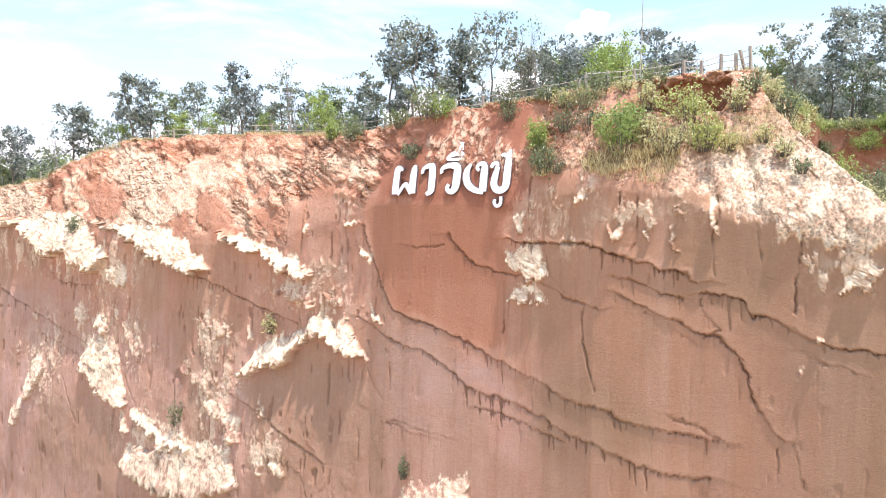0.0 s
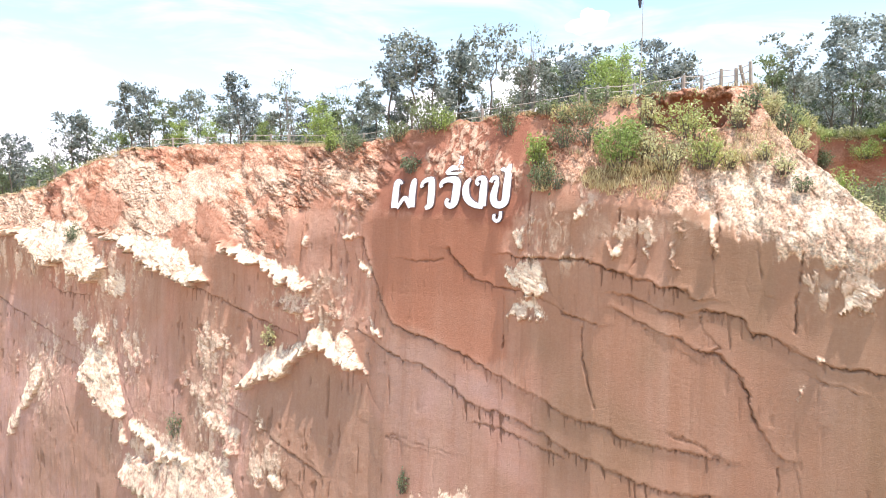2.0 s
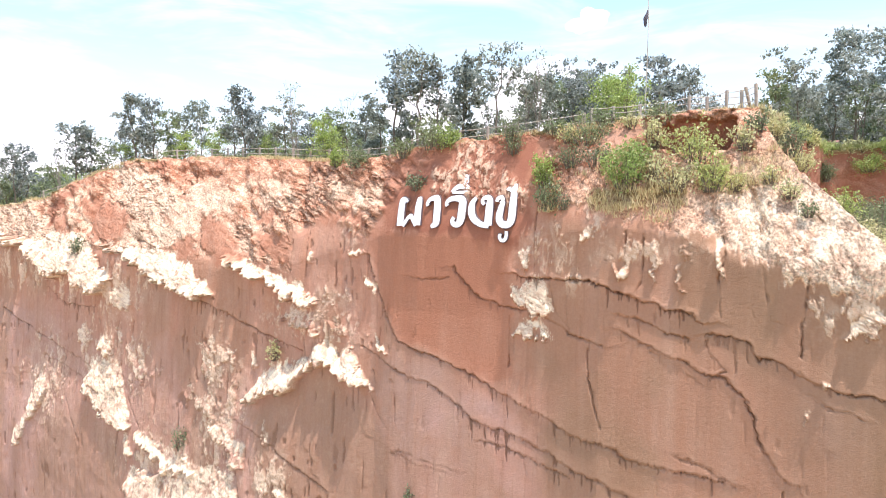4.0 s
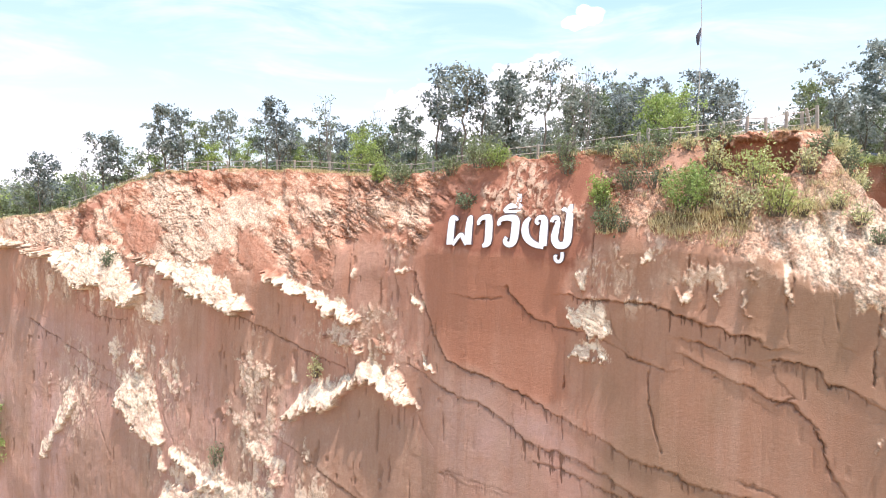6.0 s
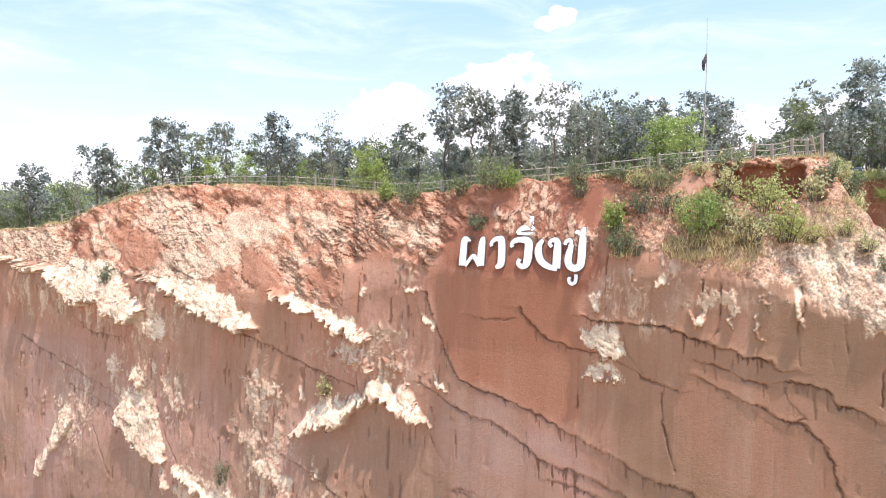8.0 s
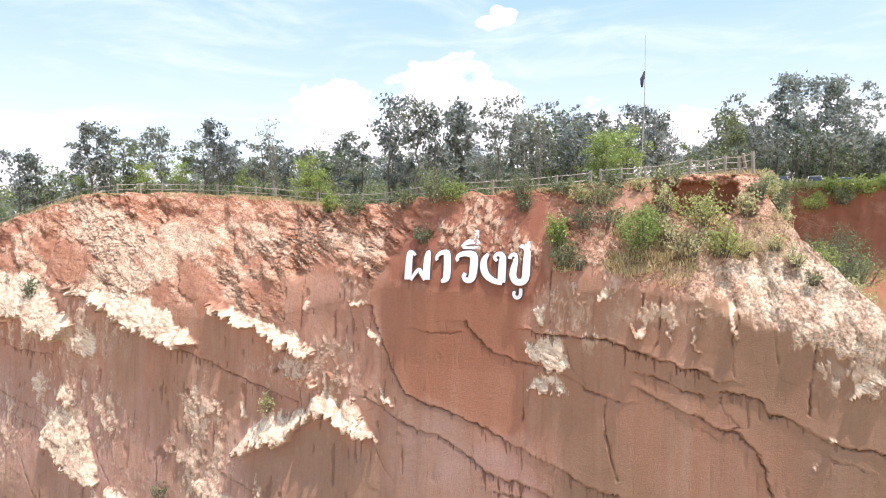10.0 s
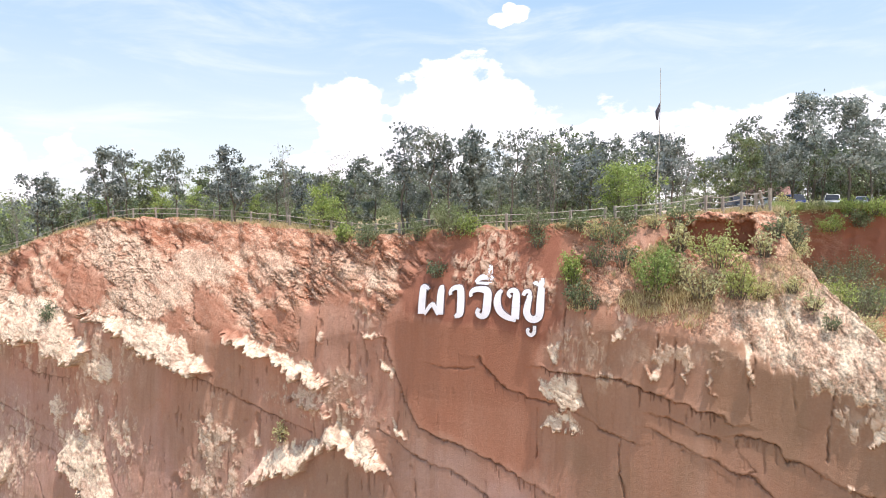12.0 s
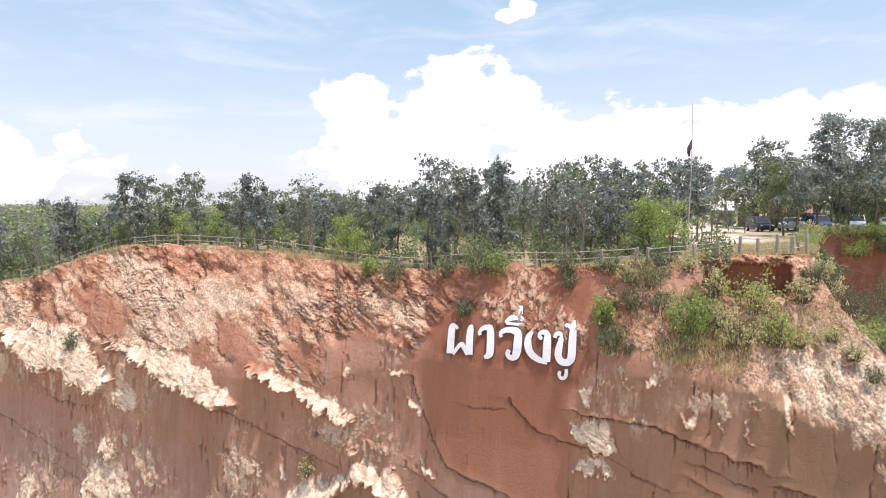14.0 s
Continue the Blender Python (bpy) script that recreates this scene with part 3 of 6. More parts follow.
RUBBLE_RIGHT = [(2.2, 6.6), (7.6, 6.4), (12.0, 9.2), (14.6, 7.6), (17.5, 4.6), (20.3, 1.6), (20.7, -1.0), (18.3, -1.4), (17.2, -0.7), (15.4, -0.7), (14.2, -0.0), (12.3, 0.8), (9.9, 1.6), (8.4, 2.0), (7.0, 2.4), (5.4, 2.7), (4.1, 3.2), (2.4, 3.4)]
ALCOVE = [(7.5, 6.3), (7.8, 7.2), (9.2, 7.5), (12.1, 7.6), (12.2, 6.6), (11.8, 5.7), (9.3, 5.6)]
HOLLOW = [(-33.7, 4.9), (-34.3, 6.3), (-30.5, 6.2), (-28.0, 5.7), (-30.5, 5.0), (-31.7, 4.4)]
FACETS = (
    [(-46.0, 4.1), (-38.9, 3.4), (-36.6, 2.0), (-37.0, -0.0), (-41.6, -0.2), (-43.1, 2.1)],
    [(-31.0, -0.6), (-28.0, 0.9), (-27.5, -1.1), (-29.1, -1.4)],
    [(-28.0, 2.1), (-25.1, 1.8), (-23.1, -0.2), (-21.2, -1.1), (-24.3, -1.8), (-26.8, -0.7)],
    [(-21.8, 0.8), (-18.5, 1.0), (-17.6, -1.9), (-20.6, -0.8)],
    [(-22.2, 2.7), (-19.6, 2.6), (-19.5, 1.4), (-21.6, 1.5)],
    [(-49.8, 2.4), (-45.6, 1.9), (-44.7, 0.3), (-47.0, 0.5)],
    [(-14.5, 2.6), (-11.2, 2.4), (-10.5, 0.8), (-12.8, 1.8), (-15.1, 1.9)],
)
GULLIES = (  # line, width, depth
    ([(-41.9, 6.8), (-41.5, 5.0), (-42.0, 3.1), (-42.4, 1.3)], 0.75, 0.8),
    ([(-52.9, 4.6), (-49.6, 2.7), (-48.9, 0.8)], 0.8, 0.5),
    ([(-12.1, 6.3), (-12.6, 4.2), (-13.1, 3.1)], 0.6, 0.6),
    ([(-18.8, 6.0), (-17.8, 3.5), (-16.8, 1.5)], 0.5, 0.5),
    ([(-26.3, 6.5), (-23.9, 3.8), (-22.1, 1.8)], 0.5, 0.5),
    ([(12.6, 5.5), (13.0, 3.5), (13.6, 1.6)], 0.35, 0.5),
    ([(11.0, 3.8), (11.3, 2.2), (11.9, 0.9)], 0.3, 0.4),
)
MAUVE = [(-7.9, -6.5), (-4.0, -7.3), (0.9, -9.6), (4.8, -10.8), (4.6, -12.1), (1.0, -11.1), (-1.4, -10.5), (-1.5, -14.2), (-7.1, -13.9), (-9.5, -9.7)]
MAUVE_EAST = [(15.0, -5.6), (16.5, -5.9), (19.0, -6.7), (19.0, -8.2), (16.7, -9.0), (15.4, -7.1)]
PALE_SOIL = (
    [(-43.8, 7.6), (-38.0, 6.5), (-33.3, 4.5), (-30.3, 4.7), (-23.6, 4.6), (-24.8, 2.5), (-28.3, 2.6), (-27.8, 0.9), (-31.5, -0.5), (-37.1, -0.2), (-35.8, 1.8), (-39.9, 4.5)],
    [(-73.9, 3.5), (-61.4, 3.6), (-48.0, 2.2), (-47.7, 0.8), (-48.0, -0.4), (-68.7, 2.3)],
    [(-13.4, 3.9), (-9.7, 4.0), (-9.5, 3.1), (-12.0, 2.7)],
    [(-22.9, 1.8), (-20.0, 1.4), (-21.9, 1.0)],
)
# dark red earth, also standing in for shade on upper face and rim flanks
DEEP_RED_SHADE = (
    [(-10.0, 3.3), (-10.1, 4.9), (-9.1, 6.4), (-7.5, 7.0), (-4.3, 7.1), (1.2, 7.0), (1.3, 4.2), (2.0, 1.8), (0.6, 0.4), (-3.4, 1.2), (-8.2, 1.0)],
    [(-37.7, 7.3), (-35.3, 7.2), (-35.0, 5.5)],
    [(-50.2, 3.1), (-45.8, 5.8), (-46.2, 4.7), (-47.8, 2.2), (-49.0, 0.7)],
)
TAN = [(-20.7, -13.1), (-18.5, -10.7), (-14.4, -8.7), (-9.8, -10.9), (-7.4, -13.2), (-7.6, -18.8), (-18.1, -21.1)]
SCABS = ((-36.9, 4, -10.0, 4), (-23.8, 2.2, -12.2, 5.5), (-46.7, 3, -12.9, 4), (-30.2, 5, -18.6, 3), (-16.4, 3, -5.1, 1.6), (-12.4, 1.8, -6.2, 1.0), (-38.8, 6, -4.0, 2), (-18.4, 1.5, -17.3, 1.5), (-13.4, 1.6, -3.7, 0.8), (-12.2, 1.0, 0.8, 1.0), (8.5, 2.5, 0.2, 0.6), (3.6, 2.5, 0.5, 2.0), (-51.6, 5, -3.0, 2), (17.3, 1.5, -2.3, 1.2))


def inside(u, z, outline):
    """Whether each place lies in the outline, and where between its foot (0) and head (1)."""
    lo, hi = np.full(u.shape, 1e9), np.full(u.shape, -1e9)
    hit = np.zeros(u.shape, bool)
    for (u0, z0), (u1, z1) in zip(outline, outline[1:] + outline[:1]):
        if abs(u1 - u0) < 1e-6:
            continue
        on = (u >= min(u0, u1)) & (u < max(u0, u1))
        zc = z0 + (u - u0) / (u1 - u0) * (z1 - z0)
        hit ^= on & (zc > z)
        lo, hi = np.where(on, np.minimum(lo, zc), lo), np.where(on, np.maximum(hi, zc), hi)
    return hit, np.clip((z - lo) / np.maximum(hi - lo, 0.05), 0, 1)


def edge_distance(u, z, line):
    best, above = np.full(u.shape, 1e9), np.zeros(u.shape)
    for (u0, z0), (u1, z1) in zip(line, line[1:]):
        du, dz = u1 - u0, z1 - z0
        t = np.clip(((u - u0) * du + (z - z0) * dz) / (du * du + dz * dz + 1e-9), 0, 1)
        d = np.hypot(u - u0 - t * du, z - z0 - t * dz)
        nearer = d < best
        best = np.where(nearer, d, best)
        above = np.where(nearer, z - (z0 + t * dz), above)
    return best, above


def soft_inside(u, z, outline, width):
    hit, _ = inside(u, z, outline)
    d, _ = edge_distance(u, z, outline + outline[:1])
    return sm(-width, width, np.where(hit, d, -d))


def carve(u, z):
    """The cliff's face: how far out it stands, and the weights of its soils, stains and painted shade."""
    wu = u + 0.9 * (fbm(u * 0.7, z * 0.7) - 0.5)
    wz = z + 0.9 * (fbm(u * 0.7 + 40, z * 0.7) - 0.5)
    ju = u + 1.3 * (fbm(u * 0.9, z * 0.9 + 9, 5, 0.65) - 0.5)
    jz = z + 1.1 * (fbm(u * 0.9 + 70, z * 0.9, 5, 0.65) - 0.5) + 0.9 * (fbm(u * 2.6, z * 0.35 + 4, 3, 0.7) - 0.5)
    w = base(u, z)
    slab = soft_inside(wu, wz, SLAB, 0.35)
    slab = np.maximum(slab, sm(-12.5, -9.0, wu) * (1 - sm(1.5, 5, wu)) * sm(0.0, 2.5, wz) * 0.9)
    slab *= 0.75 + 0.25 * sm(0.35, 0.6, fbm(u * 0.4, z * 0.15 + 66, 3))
    rubble = np.maximum(soft_inside(wu, wz, RUBBLE_LEFT, 0.5), soft_inside(ju, jz + 2.6 * np.clip(fbm(u * 1.3, z * 0.25 + 3, 4, 0.75) - 0.42, 0, 1), RUBBLE_RIGHT, 0.2))
    rubble = np.maximum(rubble, 0.4 * soft_inside(ju, jz, RUBBLE_MID, 0.3))
    rubble = np.maximum(rubble, sm(-0.9, -0.1, z - rim(u)) * (0.4 + 0.6 * sm(0.4, 0.6, fbm(u * 0.5, z * 0.5 + 71))))
    facet = np.zeros(u.shape)
    for outline in FACETS:
        facet = np.maximum(facet, soft_inside(ju + 1.4 * (fbm(u * 0.9 + 15, z * 0.9, 5, 0.7) - 0.5), jz + 0.9 * (fbm(u * 2.2 + 25, z * 0.8, 4, 0.7) - 0.5), outline, 0.3))
    rubble *= 1 - 0.78 * facet
    cream, stain_shade = np.zeros(u.shape), np.zeros(u.shape)
    mauve = np.maximum(soft_inside(wu, wz, MAUVE, 0.8), soft_inside(wu, wz, MAUVE_EAST, 0.8))
    mauve = np.maximum(mauve, (1 - sm(-52, -40, u + 0.4 * z)) * (1 - sm(-8, -5, wz)))
    mauve = np.maximum(mauve, 0.65 * (1 - sm(-12, -6, wz)) * (1 - sm(4, 9, wu)))
    # the sheer faces: gentle swells, vertical flutes, spalled plates
    w += 0.9 * (fbm(u * 0.11, z * 0.11 + 3, 3) - 0.5) * (1 - 0.75 * sm(-12, -9, u)) * (1 - sm(-12, -9, u) * (1 - sm(2, 5, u)))
    plate = fbm(u * 0.5 + 11, z * 0.35, 3)
    calm = 0.12 + 0.5 * (1 - sm(-14, -4, u))
    w += calm * (0.06 * sm(0.48, 0.55, plate) * (1 - slab) + 0.09 * (fbm(u * 2.2, z * 0.5, 4) - 0.5) + 0.07 * (fbm(u * 3.5, z * 2.2, 3, 0.7) - 0.5))
    # loose soil: shallow runnels, and crumbs that lie in rows down the dip
    a3, a4 = u * 0.88 - z * 0.47, z * 0.88 + u * 0.47
    east = sm(2, 5, u)
    crumbs = fbm(a3 * 0.85, a4 * 3.0 + 48, 4, 0.7)
    flow = fbm(u * 2.1 + 6, z * 1.1 + 7, 4, 0.75)
    lumps = fbm(a3 * 0.45, a4 * 0.9 + 8, 3)
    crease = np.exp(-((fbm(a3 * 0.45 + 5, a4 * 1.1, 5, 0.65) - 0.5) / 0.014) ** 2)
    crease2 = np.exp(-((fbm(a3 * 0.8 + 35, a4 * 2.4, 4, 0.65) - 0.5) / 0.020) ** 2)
    crumple = (1 - east) * (crumbs - 0.5) + east * 0.7 * (flow - 0.5)
    ridge = 1 - np.abs(2 * fbm(u * 0.30 + z * 0.16, z * 0.13, 3) - 1)
    where = sm(0.38, 0.58, fbm(u * 0.3, z * 0.3 + 15, 3))
    pale_soil = np.zeros(u.shape)
    for outline in PALE_SOIL:
        pale_soil = np.maximum(pale_soil, soft_inside(ju, jz, outline, 0.6))
    w += rubble * (0.6 * (ridge - 0.75) + 0.3 * (1 - east) * (lumps - 0.5) + (0.18 + 0.34 * where) * (1 - 0.6 * pale_soil) * crumple
                   - (0.20 * crease + 0.12 * crease2) * (0.2 + 0.8 * where) * (1 - 0.8 * east))
    mottle = sm(0.36, 0.62, 0.5 * fbm(a3 * 0.32, a4 * 1.2 + 19, 5, 0.7) + 0.5 * crumbs)
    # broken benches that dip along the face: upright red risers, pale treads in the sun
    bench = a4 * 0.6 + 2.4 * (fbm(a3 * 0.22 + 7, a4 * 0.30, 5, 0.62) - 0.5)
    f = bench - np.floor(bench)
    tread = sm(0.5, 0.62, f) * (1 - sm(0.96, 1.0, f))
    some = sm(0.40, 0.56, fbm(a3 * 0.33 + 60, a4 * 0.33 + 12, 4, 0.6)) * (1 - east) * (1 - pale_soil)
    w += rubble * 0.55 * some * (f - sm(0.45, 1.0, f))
    # treads tinted paler, risers redder: part of the sunlight is in the colour
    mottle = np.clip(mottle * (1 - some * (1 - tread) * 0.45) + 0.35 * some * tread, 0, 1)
    mottle = np.clip(mottle * (0.35 + 0.4 * (1 - sm(4.2, 6.2, z))) + 0.75 * pale_soil * (0.5 + 0.5 * mottle), 0, 1)
    mottle = np.maximum(mottle, (0.45 + 0.5 * sm(8, 12, u)) * east * (1 - sm(5.4, 7.0, z)) * (0.55 + 0.45 * sm(0.35, 0.6, flow)))
    # pale ledges
    for outline, out, pale in PATCHES:
        us, zs = [p[0] for p in outline], [p[1] for p in outline]
        box_ = (u > min(us) - 1.5) & (u < max(us) + 1.5) & (z > min(zs) - 1.5) & (z < max(zs) + 1.5)
        ragged = 0.75 * (fbm(u[box_] * 3.4 + 51, z[box_] * 0.9 + 5, 5, 0.78) - 0.5)
        pu, pz = ju[box_] + 0.6 * min(1.0, (max(us) - min(us)) / 2.5) * (fbm(u[box_] * 2.4 + 81, z[box_] * 1.2, 4, 0.7) - 0.5), jz[box_] + ragged * 1.7 * min(1.0, (max(us) - min(us)) / 2.5)
        hit, _ = inside(pu, pz, outline)
        _, share = inside(np.clip(wu[box_], min(us) + 0.05, max(us) - 0.05), wz[box_], outline)
        d, _ = edge_distance(pu, pz, outline + outline[:1])
        m = np.where(hit, sm(0, 0.12, d), 0)
        flakes = fbm(a3[box_] * 1.6 + 3, a4[box_] * 4.2 + 66, 4, 0.65)
        split = np.exp(-((fbm(a3[box_] * 0.9 + 13, a4[box_] * 3.0 + 6, 4, 0.6) - 0.5) / 0.022) ** 2)
        w[box_] += np.where(hit, 0.95 * out * (1 - share) * sm(0, 0.12, d) + (0.07 if out > 0.65 else 0.05) * m * (flakes - 0.5) - 0.05 * m * split, 0)
        stain_shade[box_] = np.maximum(stain_shade[box_], 0.40 * m * split * (fbm(u[box_] * 0.8, z[box_] * 0.8 + 17, 3) > 0.42))
        worn = sm(0.36, 0.45, fbm(u[box_] * 1.9 + z[box_] * 0.6, z[box_] * 2.0 + 21, 5, 0.7) + (pale - 0.78) * 0.4)
        cream[box_] = np.maximum(cream[box_], m * min(1.0, pale + 0.1) * (0.55 + 0.45 * sm(0.36, 0.48, flakes)) * worn)
    # dirt and painted shade darken the creases and the hollows between crumbs
    stain_shade = np.maximum(stain_shade, 0.42 * rubble * where * np.maximum(crease, 0.7 * crease2) * (1 - 0.5 * east))
    stain_shade = np.maximum(stain_shade, 0.42 * rubble * (1 - 0.6 * pale_soil) * sm(0.43, 0.36, crumbs) * (1 - east))
    stain_shade = np.maximum(stain_shade, 0.38 * rubble * east * sm(0.40, 0.33, flow))
    # pale lower half of the loose slope by the spur, pale runs on the left slope
    streaks = sm(0.56, 0.66, fbm(u * 2.6 + 0.5 * z, z * 0.5 + 12, 4, 0.7))
    low = (1 - 0.55 * streaks) * rubble * sm(2.5, 4.5, u) * (1 - sm(2.2 + 0.6 * sm(10.5, 13, u), 4.4 + 1.2 * sm(10.5, 13, u), z + 0.10 * (u - 12))) * (0.45 + 0.55 * sm(0.36, 0.50, fbm(u * 1.6, z * 1.2 + 50, 5, 0.8)))
    run = rubble * (1 - sm(-12, -10, u)) * sm(0.48, 0.60, fbm(a3 * 0.25, a4 * 0.6 + 31, 5, 0.7)) * (1 - sm(4.0, 5.5, z))
    cream = np.maximum(cream, np.maximum((0.12 + 0.88 * sm(9, 13.5, u)) * low, 0.35 * run))
    cream = np.maximum(cream, 0.40 * rubble * pale_soil * sm(0.34, 0.50, crumbs))
    # flecks and scabs of pale soil on the sheer face
    bare_ = (1 - rubble) * (1 - slab)
    leftward = 1 - sm(-12, -2, u)
    cluster = sum(np.exp(-((u - a) / b) ** 2 - ((z - c) / d) ** 2) for a, b, c, d in SCABS)
    fleck = bare_ * sm(0.0, 0.08, fbm(u * 1.5 + 3, z * 0.55 + 77, 5, 0.72) + 0.17 * np.clip(cluster, 0, 1) - 0.665) * np.clip(cluster * 3 - 0.15, 0, 1)
    speck = bare_ * np.clip(0.12 + cluster, 0, 1) * sm(0.66, 0.70, fbm(u * 2.4 + 13, z * 1.7 + 7, 4, 0.7)) * sm(0.5, 0.62, fbm(u * 0.25 + 9, z * 0.2 + 33, 3)) * (0.2 + 0.8 * leftward)
    cream = np.maximum(cream, np.maximum(0.55 * fleck, 0.6 * speck))
    vein = bare_ * np.clip(cluster * 1.6, 0, 1) * np.exp(-((fbm(u * 1.0 + 43, z * 0.42 + 87, 4, 0.6) - 0.5) / 0.030) ** 2) * sm(0.42, 0.55, fbm(u * 0.7 + 3, z * 0.6 + 27, 3))
    cream = np.maximum(cream, 0.4 * vein)
    w += 0.04 * vein
    halo = bare_ * np.clip(cluster, 0, 1) * sm(0.45, 0.62, fbm(u * 1.1 + 23, z * 0.6 + 57, 5, 0.7))
    crumb = soft_inside(wu, wz, RUBBLE_MID, 0.25) * sm(0.47, 0.54, fbm(u * 3.4 + 2, z * 1.7 + 37, 5, 0.72))
    cream = np.maximum(cream, np.maximum(0.28 * halo, 0.6 * crumb))
    w += 0.08 * crumb
    w += 0.10 * fleck + 0.04 * speck + 0.12 * fleck * (fbm(u * 2.2 + 3, z * 1.8 + 66, 4, 0.6) - 0.5)
    for line, lip, deep, drip in LEDGES:
        us, zs = [p[0] for p in line], [p[1] for p in line]
        box_ = (u > min(us) - 2) & (u < max(us) + 2) & (z > min(zs) - 2) & (z < max(zs) + 2)
        bu, bz = u[box_], z[box_]
        bend_ = 0.5 if lip > 0.05 else 0.22
        xu = bu + bend_ * (fbm(bu * 1.6, bz * 1.6 + 5, 4, 0.75) - 0.5)
        xz = bz + bend_ * (fbm(bu * 1.6 + 33, bz * 1.6, 4, 0.75) - 0.5)
        d, h = edge_distance(xu, xz, line)
        fade = 0.35 + 0.65 * sm(0.35, 0.55, fbm(bu * 1.1, bz * 1.1 + 90, 3))
        fade = fade * (1.0 if lip > 0.1 else 0.3 + 0.7 * sm(0.4, 0.6, fbm(bu * 2.1, bz * 2.1 + 44, 3)))
        wide = 0.03 + 0.045 * field(bu * 1.6, bz * 1.6 + 61) * (1.0 if lip > 0.1 else 0.6)
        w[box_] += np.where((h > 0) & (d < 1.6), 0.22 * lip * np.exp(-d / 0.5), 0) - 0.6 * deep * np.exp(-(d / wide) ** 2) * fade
        # darker colour along the crack line, with drip stains below it
        stain_shade[box_] = np.maximum(stain_shade[box_], (0.65 if lip > 0.1 else 0.5) * np.exp(-(d / wide) ** 2) * fade)
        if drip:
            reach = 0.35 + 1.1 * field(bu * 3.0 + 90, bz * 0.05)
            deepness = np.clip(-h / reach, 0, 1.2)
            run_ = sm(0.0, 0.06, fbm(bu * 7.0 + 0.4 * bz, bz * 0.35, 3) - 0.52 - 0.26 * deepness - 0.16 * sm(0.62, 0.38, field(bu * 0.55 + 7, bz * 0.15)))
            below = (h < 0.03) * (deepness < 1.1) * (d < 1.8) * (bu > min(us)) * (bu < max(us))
            stain_shade[box_] = np.maximum(stain_shade[box_], 0.62 * min(1, drip) * below * run_)
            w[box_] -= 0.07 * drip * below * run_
    # a few hairline joints down the sheer faces
    bend = u + 0.25 * fbm(u * 0.8, z * 1.4 + 2, 3)
    seam = sm(0.80, 0.88, field(bend * 3.6, z * 0.55)) * sm(0.50, 0.65, field(u * 0.5 + 20, z * 0.5)) * (1 - rubble) * (1 - 0.8 * slab)
    seam2 = sm(0.86, 0.92, field(bend * 5.5 + 40, z * 0.9)) * sm(0.45, 0.6, field(u * 0.35 + 50, z * 0.4)) * (1 - rubble) * (0.4 + 0.6 * leftward)
    seam = np.maximum(seam, seam2) * (0.25 + 0.75 * leftward)
    stain_shade = np.maximum(stain_shade, 0.40 * seam)
    w -= 0.10 * seam
    # facets: bare red earth, their shade also put into the slab colour
    cream *= 1 - 0.9 * facet
    stain_shade *= 1 - 0.7 * facet
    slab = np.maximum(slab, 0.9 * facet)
    for line, width, deep in GULLIES:
        d, _ = edge_distance(wu, wz, line)
        w -= deep * np.exp(-(d / width) ** 2)
    hollow = soft_inside(u + 0.5 * (fbm(u * 1.6, z * 1.6 + 5, 4, 0.7) - 0.5), z + 0.7 * (fbm(u * 1.8 + 4, z * 0.6, 4, 0.7) - 0.5), ALCOVE, 0.07)
    second = soft_inside(wu, wz, HOLLOW, 0.5)
    # an upright cut under a crumbling lip
    lip_ = np.exp(-((z - 7.85 - 0.25 * (fbm(u * 1.5, u * 0) - 0.5)) / 0.3) ** 2) * sm(7.0, 7.8, u) * (1 - sm(12.0, 12.6, u))
    w += lip_ * (0.25 + 1.5 * (fbm(u * 2.6, z * 3.4, 4, 0.7) - 0.4))
    cut = base(u, np.full(u.shape, 7.55)) - 0.35 - 0.16 * (7.6 - z) + 0.12 * (fbm(u * 0.8, z * 0.6 + 4, 4, 0.6) - 0.5)
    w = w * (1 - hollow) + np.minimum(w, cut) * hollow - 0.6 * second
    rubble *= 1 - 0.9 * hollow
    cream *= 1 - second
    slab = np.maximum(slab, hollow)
    # the alcove's shade under its lip is put into the red
    deep_shade = 0.9 * hollow
    for outline in DEEP_RED_SHADE:
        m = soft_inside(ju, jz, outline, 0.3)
        deep_shade = np.maximum(deep_shade, 0.88 * m)
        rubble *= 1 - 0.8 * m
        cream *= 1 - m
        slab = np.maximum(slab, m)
    brown = (0.5 * sm(0.8, 4, wu) + 0.38 * sm(11.5, 17, wu + 0.25 * wz)) * (1 - sm(1.2, 2.8, z)) + 0.35 * sm(0.5, 0.62, fbm(u * 0.16 + 4, z * 0.1 + 61, 3)) * (1 - slab)
    brown = np.maximum(brown, 0.6 * soft_inside(wu, wz, TAN, 1.2))
    cream = np.maximum(cream, 0.45 * crumb)
    deep_shade *= 1 - 0.8 * crumb
    grass = (0.7 - 0.35 * sm(10.5, 13, u)) * sm(3, 6, u) * sm(2.0, 3.4, z) * rubble * sm(0.45, 0.6, fbm(u * 0.7, z * 0.7 + 60)) * (1 - hollow)
    grass = np.maximum(grass, 0.8 * sm(-0.35, -0.05, z - rim(u)) * sm(0.45, 0.6, fbm(u * 0.6, z)))
    return w, {"slab": slab, "rubble": rubble, "cream": cream, "stain_shade": stain_shade, "grass": grass, "mottle": mottle, "mauve": mauve, "deep": deep_shade, "brown": brown}


def columns():
    return np.concatenate([np.arange(-95, -62, 0.5), np.arange(-62, -5, 0.075), np.arange(-5, 22, 0.05), np.arange(22, 45, 0.3)])


